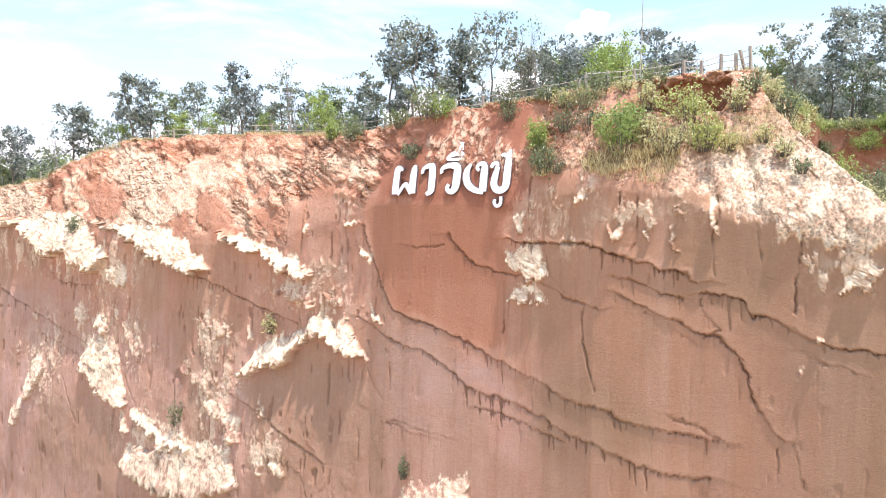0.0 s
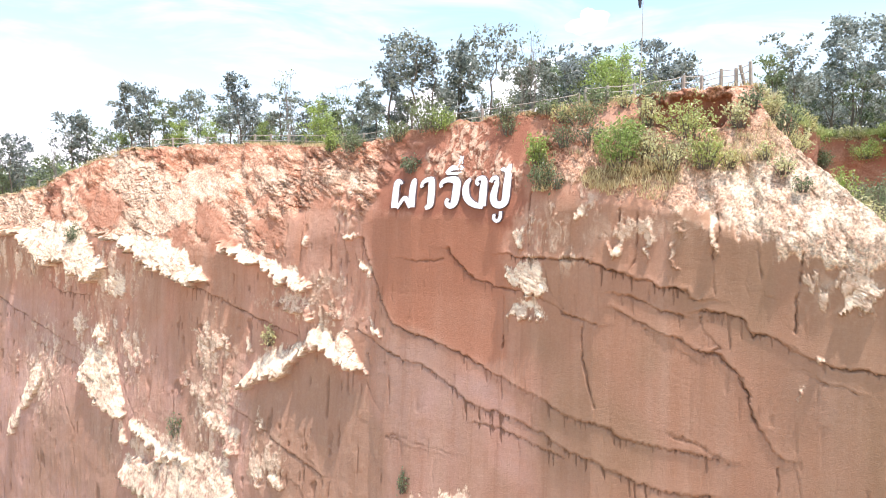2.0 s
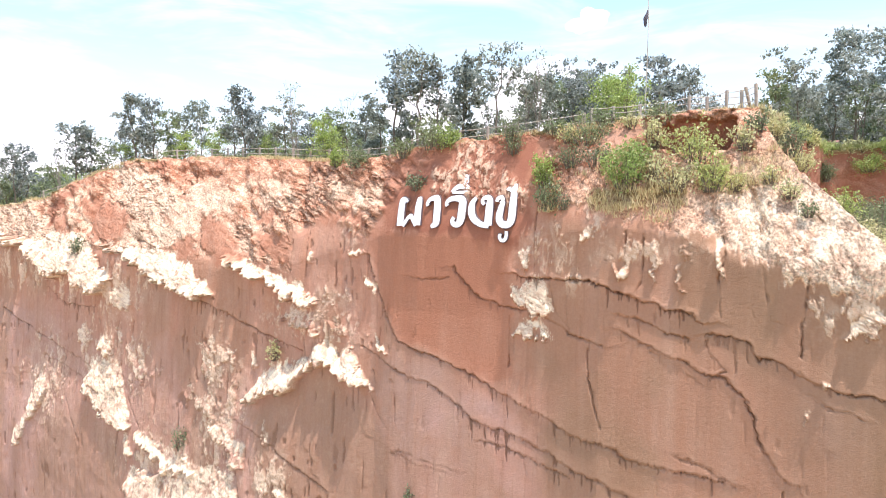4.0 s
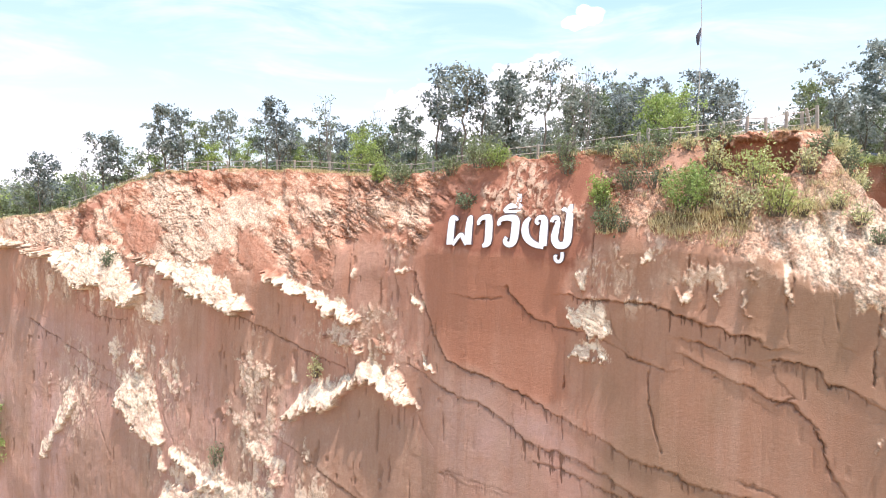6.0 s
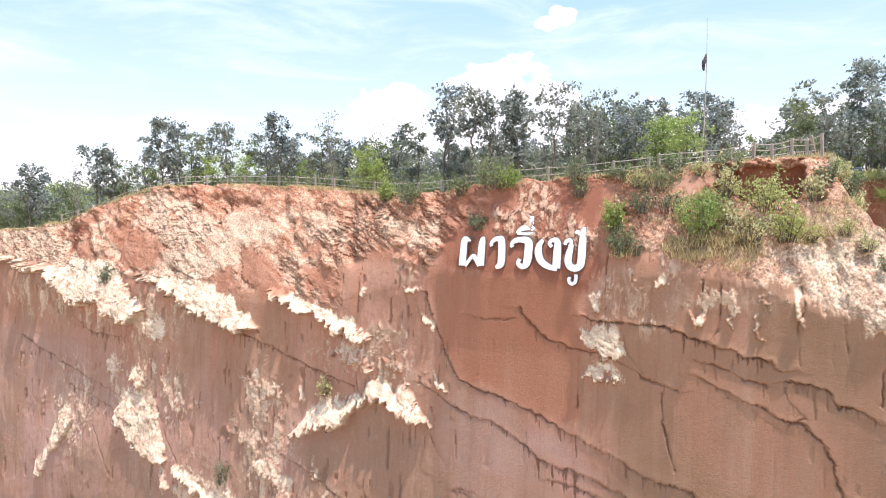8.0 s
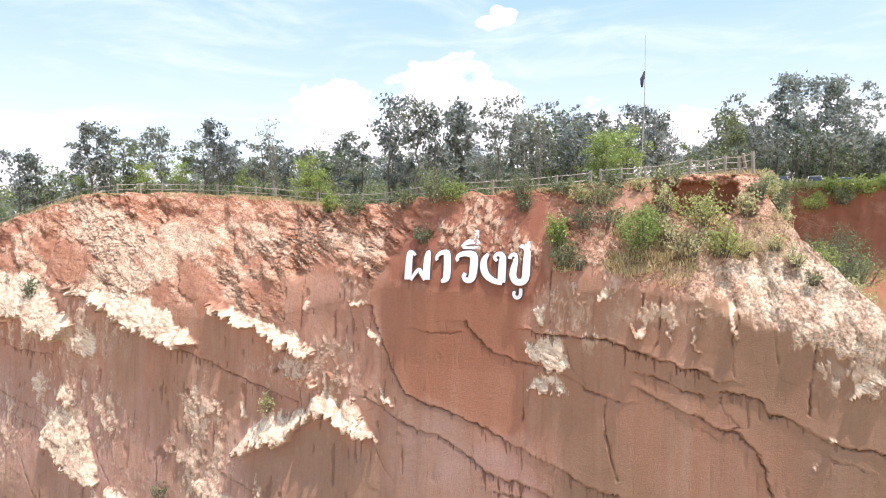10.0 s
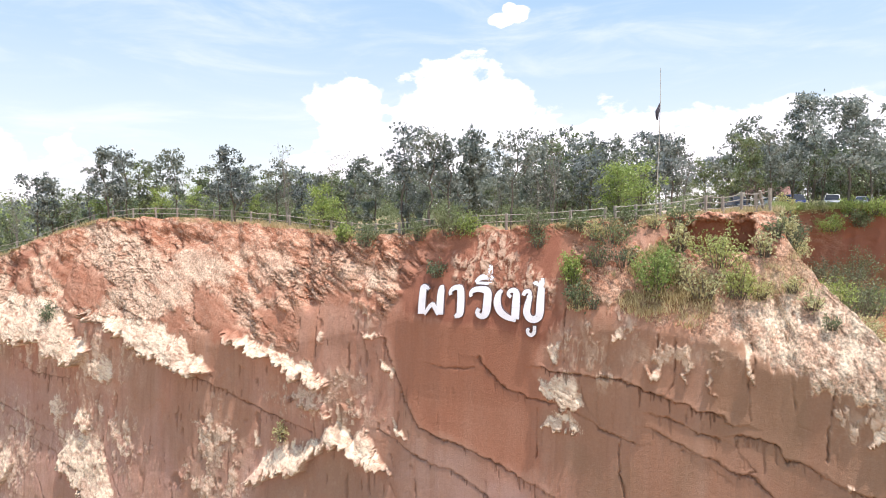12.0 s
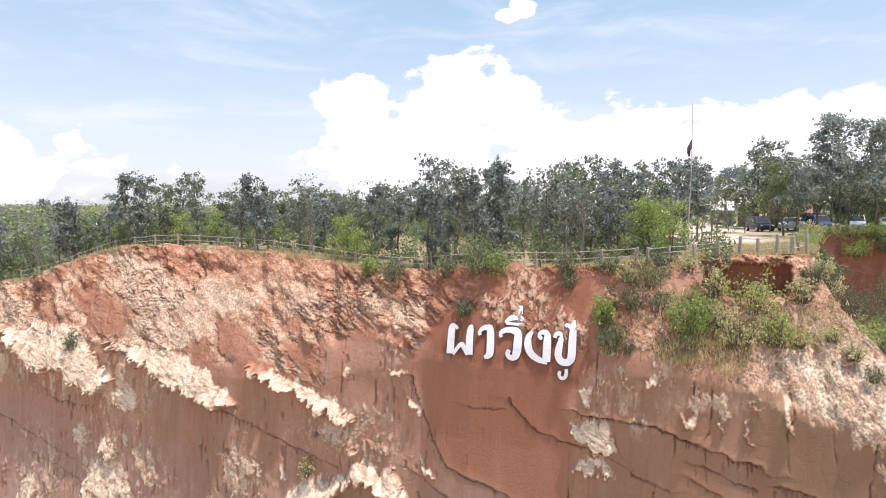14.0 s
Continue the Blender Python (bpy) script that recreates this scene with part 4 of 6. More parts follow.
def build_cliff():
    us = columns()
    share = np.concatenate([np.linspace(0, 0.3, 50, endpoint=False), np.linspace(0.3, 0.6, 130, endpoint=False), np.linspace(0.6, 1, 290)])
    U, S = np.meshgrid(us, share)
    top = np.minimum(rim(U), spur(U)) + 0.5 * (fbm(U * 0.8, U * 0 + 2) - 0.5) + 0.2 * (field(U * 4, U * 0 + 5) - 0.5)
    Z = -32 + S * (top + 32)
    w, attrs = carve(U, Z)
    # the lip runs on a little way over the plateau
    lip_w = np.stack([w[-1] - k for k in (0.2, 0.5, 1.0, 1.8)])
    fall = 0.06 + 1.6 * sm(13.1, 13.7, us)
    lip_z = np.stack([top[-1] + 0.05 - fall * k for k in (0.1, 0.6, 1.6, 5.0)])
    U = np.concatenate([U, np.repeat(us[None], 4, 0)])
    W, Z = np.concatenate([w, lip_w]), np.concatenate([Z, lip_z])
    attrs = {k: np.concatenate([v, np.repeat(v[-1:], 4, 0)]) for k, v in attrs.items()}
    X, Y = P0[0] + U * D[0] + W * N[0], P0[1] + U * D[1] + W * N[1]
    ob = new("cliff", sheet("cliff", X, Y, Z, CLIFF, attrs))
    return tagged(ob, "sheer red and buff laterite cliff with pale ledges", "cliff", kind="structure")


build_cliff()


EDGE_U, EDGE_W = (13.1, 13.6, 14.4, 15.7, 17.0, 19.0, 24.0, 60.0), (-4.8, -6.5, -14.0, -26.0, -33.0, -34.5, -35.0, -37.0)


def rim_w(u):
    """Where the plateau's edge runs, out from the cliff's plane."""
    return np.where(u > 13.1, np.interp(u, EDGE_U, EDGE_W), base(np.minimum(u, 13.1), rim(np.minimum(u, 13.1))))


def build_gully():
    """The side and the red head wall of the gully behind the spur."""
    s = np.concatenate([[0], np.cumsum(np.hypot(np.diff(EDGE_U), np.diff(EDGE_W)))])
    along = np.arange(0, s[-1], 0.22)
    eu, ew = np.interp(along, s, EDGE_U), np.interp(along, s, EDGE_W)
    du, dw = np.gradient(eu), np.gradient(ew)
    n = np.hypot(du, dw)
    ou, ow = -dw / n, du / n
    A, S = np.meshgrid(along, np.linspace(0, 1, 90))
    top = rim(np.minimum(eu, 45))[None] + 1.1 * (fbm(A * 0.45, A * 0 + 9) - 0.55)
    Z = -9 + S * (top + 9)
    out = -0.09 * np.clip(top - Z, 0, 6) + 0.5 * (fbm(A * 0.3, Z * 0.3) - 0.5) + (0.35 + 1.1 * (1 - sm(5, 9, A))) * (fbm(A * 1.5, Z * 2.5, 5, 0.7) - 0.5) + 0.5 * (fbm(A * 0.9, Z * 0.2 + 8, 4, 0.6) - 0.5) + 5.0 * (1 - sm(-5, 1, Z))
    U, W = eu[None] + ou[None] * out, ew[None] + ow[None] * out
    patchy = sm(0.48, 0.58, fbm(A * 0.25, Z * 0.3 + 3))
    near = 1 - sm(5, 9, A)
    # slab and deep put the head wall's shade into its red earth colour
    attrs = {"slab": 1 - near, "rubble": np.maximum(0.3 * patchy, near), "cream": 0.9 * near * sm(0.25, 0.42, fbm(A * 1.2, Z * 1.2 + 5, 5, 0.7)), "stain_shade": 0 * Z, "mauve": 0 * Z, "brown": 0 * Z, "deep": 0.45 * (1 - near), "mottle": np.maximum(0.6 * patchy, near),
             "grass": np.maximum(0.6 * (1 - sm(1.0, 4.0, Z)) * sm(0.42, 0.58, fbm(A * 0.7, Z * 0.7)), sm(-0.5, 0, Z - top))}
    lip = [np.concatenate([M, M[-1:] - k * o[None]]) for M, k, o in ((U, 2.0, ou), (W, 2.0, ow))]
    attrs = {k: np.concatenate([v, v[-1:]]) for k, v in attrs.items()}
    Z = np.concatenate([Z, Z[-1:] - 0.1])
    U, W = lip
    X, Y = P0[0] + U * D[0] + W * N[0], P0[1] + U * D[1] + W * N[1]
    tagged(new("cliff", sheet("gully_wall", X, Y, Z, CLIFF, attrs)), "dark red earth wall of a side gully, grassy top", "cliff", kind="structure")


build_gully()


def ground_z(u, b):
    """The plateau's height, b metres behind the rim."""
    near = rim(u) - 0.12
    far = 8.1 - 0.9 * (1 - sm(-5, 6, u)) - 1.8 * sm(60, 300, b) - 2.8 * (1 - sm(-65, -38, u)) * (1 - sm(80, 250, b))
    return near + (far - near) * sm(2, 30, b) + 0.4 * (fbm(u * 0.15, b * 0.15) - 0.5) * sm(2, 8, b) - 0.1


def build_ground():
    us = np.concatenate([-95 - np.geomspace(2000, 1, 24), np.arange(-95, 45, 0.8), 45 + np.geomspace(1, 2000, 24)])
    bs = np.concatenate([np.arange(0.8, 60, 0.8), np.geomspace(60, 3000, 40)])
    U, B = np.meshgrid(us, bs)
    W = rim_w(np.clip(U, -95, 45)) - B
    Z = ground_z(U, B)
    back = -W
    track = sm(3.5, 5, U) * (1 - sm(11, 13, U)) * sm(17, 20, back) * (1 - sm(70, 80, back)) * sm(0.3, 0.42, fbm(U * 0.12, back * 0.12 + 4))
    X, Y = P0[0] + U * D[0] + W * N[0], P0[1] + U * D[1] + W * N[1]
    tagged(new("ground", sheet("ground", X, Y, Z, SOIL, {"track": track})), "dry grassy plateau with bare dirt car park", "ground", kind="structure")
    xs = np.concatenate([-np.geomspace(3000, 2, 40), np.geomspace(2, 3000, 40)])
    X, Y = np.meshgrid(xs, xs)
    tagged(new("ground", sheet("canyon_floor", X, Y - 100, X * 0 - 31.0 + 3 * fbm(X * 0.02, Y * 0.02), SAND)), "sandy canyon floor with scattered scrub", "ground", kind="structure")


build_ground()


# ---- trees ----
def leaves(name, centres, mat, size, rnd, droop=0.35):
    """One mesh of folded leaves about the given centres."""
    n = len(centres)
    axis = rnd.normal(size=(n, 3))
    axis[:, 2] -= droop
    axis /= np.linalg.norm(axis, axis=1)[:, None]
    side = np.cross(axis, rnd.normal(size=(n, 3)))
    side /= np.linalg.norm(side, axis=1)[:, None] + 1e-9
    length = size * (0.6 + 0.8 * rnd.rand(n))[:, None]
    fold = np.cross(axis, side) * length * 0.12
    a, b = centres - axis * length * 0.5, centres + axis * length * 0.5
    c, d = centres + side * length * 0.28 + fold, centres - side * length * 0.28 + fold
    co = np.stack([a, c, b, d], 1).reshape(-1, 3)
    return raw_mesh(name, co, np.arange(4 * n).reshape(n, 4), mat)


def make_tree(seed, height, spread, count, size, mat, bark, low=0.35, bare=0.0, trunks=1, thing="tree"):
    """A tree at the origin: tapered trunk, limbs that fork, and a crown of leaf tufts with gaps."""
    rnd = np.random.RandomState(seed)
    runs, tips = [], []
    for k in range(trunks):
        lean = Vector((rnd.normal(), rnd.normal(), 0)) * 0.05 * height * (1 if trunks == 1 else 2.2)
        stem = [Vector((0, 0, -0.3)) + lean * t * t + Vector((rnd.normal(), rnd.normal(), 0)) * 0.03 * height * t + Vector((0, 0, height * 0.95 * t)) for t in np.linspace(0, 1, 8)]
        thick = (0.012 * height + 0.02) * (0.45 if trunks > 3 else 1.0)
        runs.append((stem, [thick * (1 - 0.85 * t) for t in np.linspace(0, 1, 8)], 7))
        limbs = int(rnd.randint(9, 14) / trunks ** 0.5)
        for j in range(limbs):
            t = min(low + (0.98 - low) * (j + rnd.rand()) / limbs, 0.98)
            i = int(t * 7)
            p = stem[i].lerp(stem[min(i + 1, 7)], t * 7 - i)
            turn = rnd.rand() * 6.28
            reach = spread * (1.1 - 0.6 * t) * (0.45 + 0.75 * rnd.rand())
            out = Vector((math.cos(turn), math.sin(turn), 0))
            q = p + out * reach * 0.5 + Vector((0, 0, reach * (0.35 + 0.4 * rnd.rand())))
            r = p + out * reach + Vector((0, 0, reach * (0.6 + 0.7 * rnd.rand())))
            runs.append(([p, q, r], [thick * 0.42 * (1.15 - t), thick * 0.25 * (1.1 - t) + 0.005, 0.006], 5))
            tips += [r, r, q]
            for _ in range(3):
                s = q.lerp(r, rnd.rand()) + Vector(rnd.normal(size=3)) * reach * 0.33 + Vector((0, 0, 0.1))
                runs.append(([q, (q + s) / 2 + Vector((0, 0, 0.05)), s], [thick * 0.14 + 0.003, 0.008, 0.004], 4))
                tips += [s, s]
        tips.append(stem[-1])
    root = new(thing)
    part("trunk", tubes("trunk", runs, bark), bark, root)
    if count:
        tips = np.array([tuple(t) for t in tips])
        tips = tips[rnd.rand(len(tips)) > bare]
        pick = (rnd.rand(count) ** 1.3 * len(tips)).astype(int)
        tips = tips[rnd.permutation(len(tips))]
        tuft = 0.06 * spread + 0.11
        centres = tips[pick] + rnd.normal(size=(count, 3)) * tuft * np.array((1, 1, 0.7))
        part("crown", leaves("crown", centres, mat, size, rnd), mat, root)
    return root


def make_bush(seed, width, height, count, size, mat):
    """A shrub of many arching stems, leafy along their upper halves, with a ragged outline."""
    rnd = np.random.RandomState(seed)
    runs, spots = [], []
    for _ in range(int(14 + 9 * width)):
        turn, reach = rnd.rand() * 6.28, width * 0.5 * rnd.rand() ** 0.6
        root = Vector((math.cos(turn), math.sin(turn), 0)) * reach * 0.45 + Vector((0, 0, -0.25))
        tall = height * (0.45 + 0.65 * rnd.rand()) * (1.05 - 0.75 * (2 * reach / width) ** 2 * 0.6)
        tip = Vector((math.cos(turn) * reach * 1.1, math.sin(turn) * reach * 1.1, tall)) + Vector(rnd.normal(size=3)) * 0.08 * width
        mid = root.lerp(tip, 0.5) + Vector((0, 0, 0.15 * tall))
        runs.append(([root, mid, tip], [0.022, 0.014, 0.004], 4))
        for t in np.linspace(0.25, 1.05, 9):
            p = root.lerp(mid, t * 2) if t < 0.5 else mid.lerp(tip, t * 2 - 1)
            spots.append((*p, 0.05 + 0.16 * (1.1 - t)))
    root = new("bush")
    part("stem", tubes("stem", runs, BARK), BARK, root)
    spots = np.array(spots)[rnd.randint(len(spots), size=count)]
    centres = spots[:, :3] + rnd.normal(size=(count, 3)) * (spots[:, 3:] * (0.5 + 0.4 * width))
    part("foliage", leaves("foliage", centres, mat, size, rnd, 0.1), mat, root)
    return root


def stand(ob, u, b, h, h0, turn, first, wide=1.0, sink=0.05):
    """Puts a tree, or a copy of it, b metres behind the rim."""
    w = float(rim_w(np.float64(u))) - b
    z = float(ground_z(np.float64(u), np.float64(b))) - sink if b > 0.8 else float(rim(u)) - 0.1
    k = h / h0
    m = Matrix.Translation(at(u, w, z)) @ Matrix.Rotation(turn, 4, "Z") @ Matrix.Diagonal((k * wide, k * wide, k, 1))
    if first:
        ob.matrix_basis = m
        return ob
    ob.scale = (1, 1, 1)
    return copy_thing(ob, m)


def row(kind, *spots):
    """Trees of one kind: along the rim, behind it, height."""
    TREES.extend((u, b, h, kind) for u, b, h in spots)


TREES = []
row("a", (2.5, 26, 8.1), (1.7, 19, 8), (-0.1, 15, 7), (-3.6, 16, 8.2), (-58.4, 2, 6.4), (-59.6, 4, 5.4), (-49.3, 2, 7.1), (-48.7, 3, 4.6), (-44.1, 2.2, 5.1), (-40.6, 3, 6.8), (-41.1, 7, 6.4), (-38.8, 7, 6.5), (-30.5, 2.5, 5.1), (-27.9, 3, 4.5))
row("a", (-24.3, 3, 4.9), (-27.9, 5, 3.3), (-23.8, 6, 4.5), (-21.7, 6, 4.6), (-7.7, 3, 6.4), (-7.3, 6, 7.5), (-0.3, 6, 4.7), (-1.8, 6, 4.5), (1.3, 7, 4.7))
row("a", (1.4, 10, 5.5), (5.9, 13, 6.4), (6.6, 20, 6.8), (12.6, 47, 10.6), (14.9, 10, 7.6), (17.9, 7.1, 8.9), (5.4, 22, 6))
row("a", (13.4, 44, 9), (4.5, 48, 8), (5.2, 60, 8.5), (16, 86, 9), (7, 21, 3.4))
row("s", (-4.1, 13, 7.7), (-0.4, 24, 7.8), (-40.9, 1.2, 7.9), (-27.6, 1.3, 6.5), (-21.3, 11, 6.3), (-17, 8, 5.5), (-11.2, 3, 5.5), (-9.6, 2.2, 3.4), (-7.6, 7, 7.6))
row("e", (-11.2, 2.2, 7.5), (-8.7, 1.6, 7.4), (-2.7, 2.6, 6.6))
row("b", (-0.5, 12, 6.1), (4.3, 22, 8), (-2.6, 20, 7.9), (-48.4, 4, 5.4), (-42.1, 6, 6.1), (-36.3, 6, 4.9), (-17.4, 4, 4.4), (-0.4, 9, 4.9), (13.8, 20.3, 6.7), (20, 1.5, 5.8), (13.4, 34, 8), (8.2, 24, 2.6), (9.2, 29, 2.2))
row("b", (10.9, 33, 3), (15.2, 30, 2.4), (15.9, 13, 4.4))
row("d", (-1.4, 5, 5.2), (-52.4, 2.5, 5.4), (-23.2, 3, 7.6), (-23.7, 4, 5), (-21.9, 8, 7.1), (-4.2, 4, 3.6), (-0.2, 4, 6.9), (4.7, 9, 4.5), (7.8, 16, 5.7))
row("c", (19.5, 4.2, 11.5), (22.3, 2, 10.1), (7.4, 84, 9), (16, 24, 9), (25, 6, 9.5), (20.5, 15, 9.5), (10.4, 84, 9.5), (13.2, 88, 10))
row("y", (3.7, 7, 5.6), (3.9, 6.2, 3.4), (5.6, 3.6, 4.2), (-42.5, 2, 3), (-18.8, 2.4, 4.2), (-17.6, 2, 3), (-27, 3.5, 3), (-34.5, 4, 3.6), (-37.5, 3.5, 3.4))


KINDS = {
    "a": [make_tree(s, 7.0, 1.9, 950, 0.31, LEAF, BARK, 0.25) for s in (11, 12, 13, 14, 15, 16)],
    "s": [make_tree(s, 7.0, 1.6, 1250, 0.31, LEAF, BARK, 0.12) for s in (61, 62, 63)],
    "e": [make_tree(s, 8.0, 2.5, 620, 0.33, LEAF, BARK, 0.52) for s in (71, 72, 73)],
    "b": [make_tree(s, 6.0, 1.9, 950, 0.27, LEAF_MID, BARK, 0.15, 0, 2) for s in (21, 22, 23, 24)],
    "c": [make_tree(s, 11.0, 4.2, 2600, 0.38, LEAF_HAZY, BARK, 0.3) for s in (31, 32)],
    "d": [make_tree(s, 7.0, 1.2, 50, 0.20, LEAF_MID, BARK_GREY, 0.3, 0.6, 4) for s in (41, 42)],
    "y": [make_tree(s, 4.0, 1.5, 1500, 0.17, LEAF_FRESH, BARK, 0.1, 0, 2) for s in (51, 52)],
}
TALL = {"a": 6.8, "s": 6.8, "e": 8.2, "b": 5.9, "c": 12.0, "d": 7.2, "y": 4.4}
SAYS = {
    "a": ("slender young tree with sparse dark glossy leaves", "tree"),
    "s": ("leafy young tree with a dense dark upright crown", "tree"),
    "e": ("rim tree with bare trunk and spreading dark crown", "tree"),
    "b": ("low forked tree with green leaves", "tree"),
    "c": ("tall broad-crowned tree with dark foliage", "tree"),
    "d": ("bare grey sapling with few withered leaves", "dead tree"),
    "y": ("small bushy tree with fresh yellow-green leaves", "tree"),
}
placed = set()


def plant(u, b, h, kind, rnd, group):
    """Sets out a tree of a kind; the first of each form is the form itself."""
    family = KINDS[kind]
    ob = family[rnd.randint(len(family))]
    first = ob.name not in placed
    placed.add(ob.name)
    t = stand(ob, u, b, h, TALL[kind], rnd.rand() * 6.28, first, 0.85 + 0.35 * rnd.rand())
    return tagged(t, *SAYS[kind], group)


def plant_all():
    rnd = np.random.RandomState(5)
    for u, b, h, kind in TREES:
        plant(u, b, h, kind, rnd, "trees along the rim")
    for k in range(280):
        u, b = -62 + 96 * rnd.rand(), 16 + 32 * rnd.rand() ** 1.1
        if u > 3 and u < 33 and float(rim_w(np.float64(u))) - b > -50:
            continue
        h = 3.2 + 3.4 * rnd.rand() ** 1.6 if u < 3 else 5.5 + 3 * rnd.rand()
        plant(u, b, h, "aab"[rnd.randint(3)], rnd, "woods behind the rim")
    for _ in range(45):
        plant(-75 + 33 * rnd.rand(), 2.5 + 24 * rnd.rand() ** 1.2, 3.0 + 2 * rnd.rand(), "abb"[rnd.randint(3)], rnd, "woods behind the rim")
    for family in KINDS.values():
        for ob in family:
            if ob.name not in placed:
                for o in (*ob.children, ob):
                    bpy.data.objects.remove(o)


plant_all()


def crowns(u, b, h, per, size, mat, rnd, name):
    """Many leafy crowns, for woods and undergrowth that nobody could count."""
    z = ground_z(u, b)
    w = rim_w(np.clip(u, -95, 45)) - b
    x, y = P0[0] + u * D[0] + w * N[0], P0[1] + u * D[1] + w * N[1]
    c = np.repeat(np.stack([x, y, z + h * 0.55], 1), per, 0)
    spread = np.repeat(np.stack([h * 0.25, h * 0.25, h * 0.26], 1), per, 0)
    centres = c + np.clip(rnd.normal(size=c.shape), -1.6, 1.6) * spread
    return leaves(name, centres, mat, size, rnd)


def build_woods():
    rnd = np.random.RandomState(9)
    n = 2600
    b = 38 + 760 * rnd.rand(n) ** 1.8
    u = -90 - 1.7 * b + rnd.rand(n) * (150 + 2.2 * b)
    keep = ~((u > 0) & (u < 45) & (b < 84))
    u, b = np.concatenate([u[keep], -150 + 92 * rnd.rand(520)]), np.concatenate([b[keep], 4 + 60 * rnd.rand(520)])
    h = 3.4 + 2.6 * rnd.rand(len(u)) ** 1.5 + 2.0 * (rnd.rand(len(u)) > 0.93)
    pick = rnd.rand(len(u))
    for lo, hi, mat, says in ((0.0, 0.5, LEAF_MID, "distant low green woodland beyond the plateau"), (0.5, 0.88, LEAF, "distant dark woodland beyond the plateau"), (0.88, 1.0, LEAF_FRESH, "scattered fresh green trees in the far woodland")):
        k = (pick >= lo) & (pick < hi)
        tagged(new("woods", crowns(u[k], b[k], h[k], 60, 0.55, mat, rnd, "woods")), says, "woods", kind="stuff")
    n = 2900
    b = 3 + 46 * rnd.rand(n) ** 1.3
    u = -95 + 135 * rnd.rand(n)
    keep = ~((u > 2.5) & (rim_w(u) - b > -50))
    u, b = np.concatenate([u[keep], 2.5 + 6.5 * rnd.rand(40)]), np.concatenate([b[keep], 3.5 + 8 * rnd.rand(40)])
    tagged(new("undergrowth", crowns(u, b, (0.8 + 1.7 * rnd.rand(len(u))) * (0.55 + 0.45 * sm(5, 16, b)), 45, 0.26, LEAF_MID, rnd, "undergrowth")), "tangled green undergrowth beneath the trees", "undergrowth", kind="stuff")


build_woods()


# ---- bushes on the cliff and along the rim ----
BUSHES = (  # along, up, width, height, leaf
    (-6.6, 4, 1.5, 0.9, "g"), (-18.5, -8.4, 1.2, 1.2, "y"), (-28, -16.6, 1.5, 1.6, "g"), (-42, -1.4, 1.6, 1.6, "g"), (-6.2, -16.5, 0.8, 1.3, "k"),
    (-6.2, 6.7, 3.2, 1.9, "g"), (-4.9, 6.8, 1.5, 1.3, "f"), (-8.6, 6.3, 1.8, 1.2, "g"), (-0.1, 6.1, 1.4, 1, "k"), (-0.4, 6.9, 2, 1.6, "k"), (-13.2, 5.8, 2.4, 1.4, "g"),
    (-15, 6, 1.6, 1.1, "f"), (2.3, 4, 1.4, 1.8, "f"), (2.8, 2.7, 1.7, 1.5, "g"), (4.5, 6.4, 2.6, 1.5, "g"), (3.8, 5.1, 1.7, 1.1, "k"),
)
SPUR_BUSHES = (  # the same, on the loose slope by the spur
    (5.2, 5.1, 1.4, 1, "k"), (7.1, 3.8, 2.4, 2.7, "f"), (8.2, 6, 1.4, 2, "y"), (8.4, 4.3, 1.6, 1.4, "y"),
    (10.3, 5.2, 3.1, 1.8, "l"), (9.5, 3.6, 2.6, 1.4, "y"), (11.3, 3.6, 2.1, 1.8, "l"), (12.7, 5.8, 1.4, 1.4, "y"), (13.3, 6.8, 1.1, 1.1, "g"),
    (14.9, 3.2, 1.1, 0.8, "y"), (14, 4, 0.9, 0.7, "y"), (12.4, 3.6, 1.1, 0.9, "y"), (3.5, 6.6, 1.4, 0.9, "y"), (8.3, 7.5, 1.7, 1.1, "g"),
    (6.8, 7.3, 1.1, 0.7, "y"), (5.2, 7.6, 1.7, 0.7, "g"), (3.7, 2.7, 1.1, 0.6, "k"), (15.7, 2.3, 0.8, 0.6, "k"), (2.3, 7.2, 1.4, 0.6, "g"),
)
BUSH_SAYS = {
    "g": (LEAF_MID, "green leafy bush rooted in the red earth"),
    "f": (LEAF_FRESH, "vivid fresh green bush on the cliff"),
    "k": (LEAF_MID, "dusty dark scrub with hanging twigs"),
    "l": (LEAF_LIME, "light yellow-green leafy shrub on the loose slope"),
    "y": (LEAF_DRY, "yellow-green scrub and dry grass clump"),
}


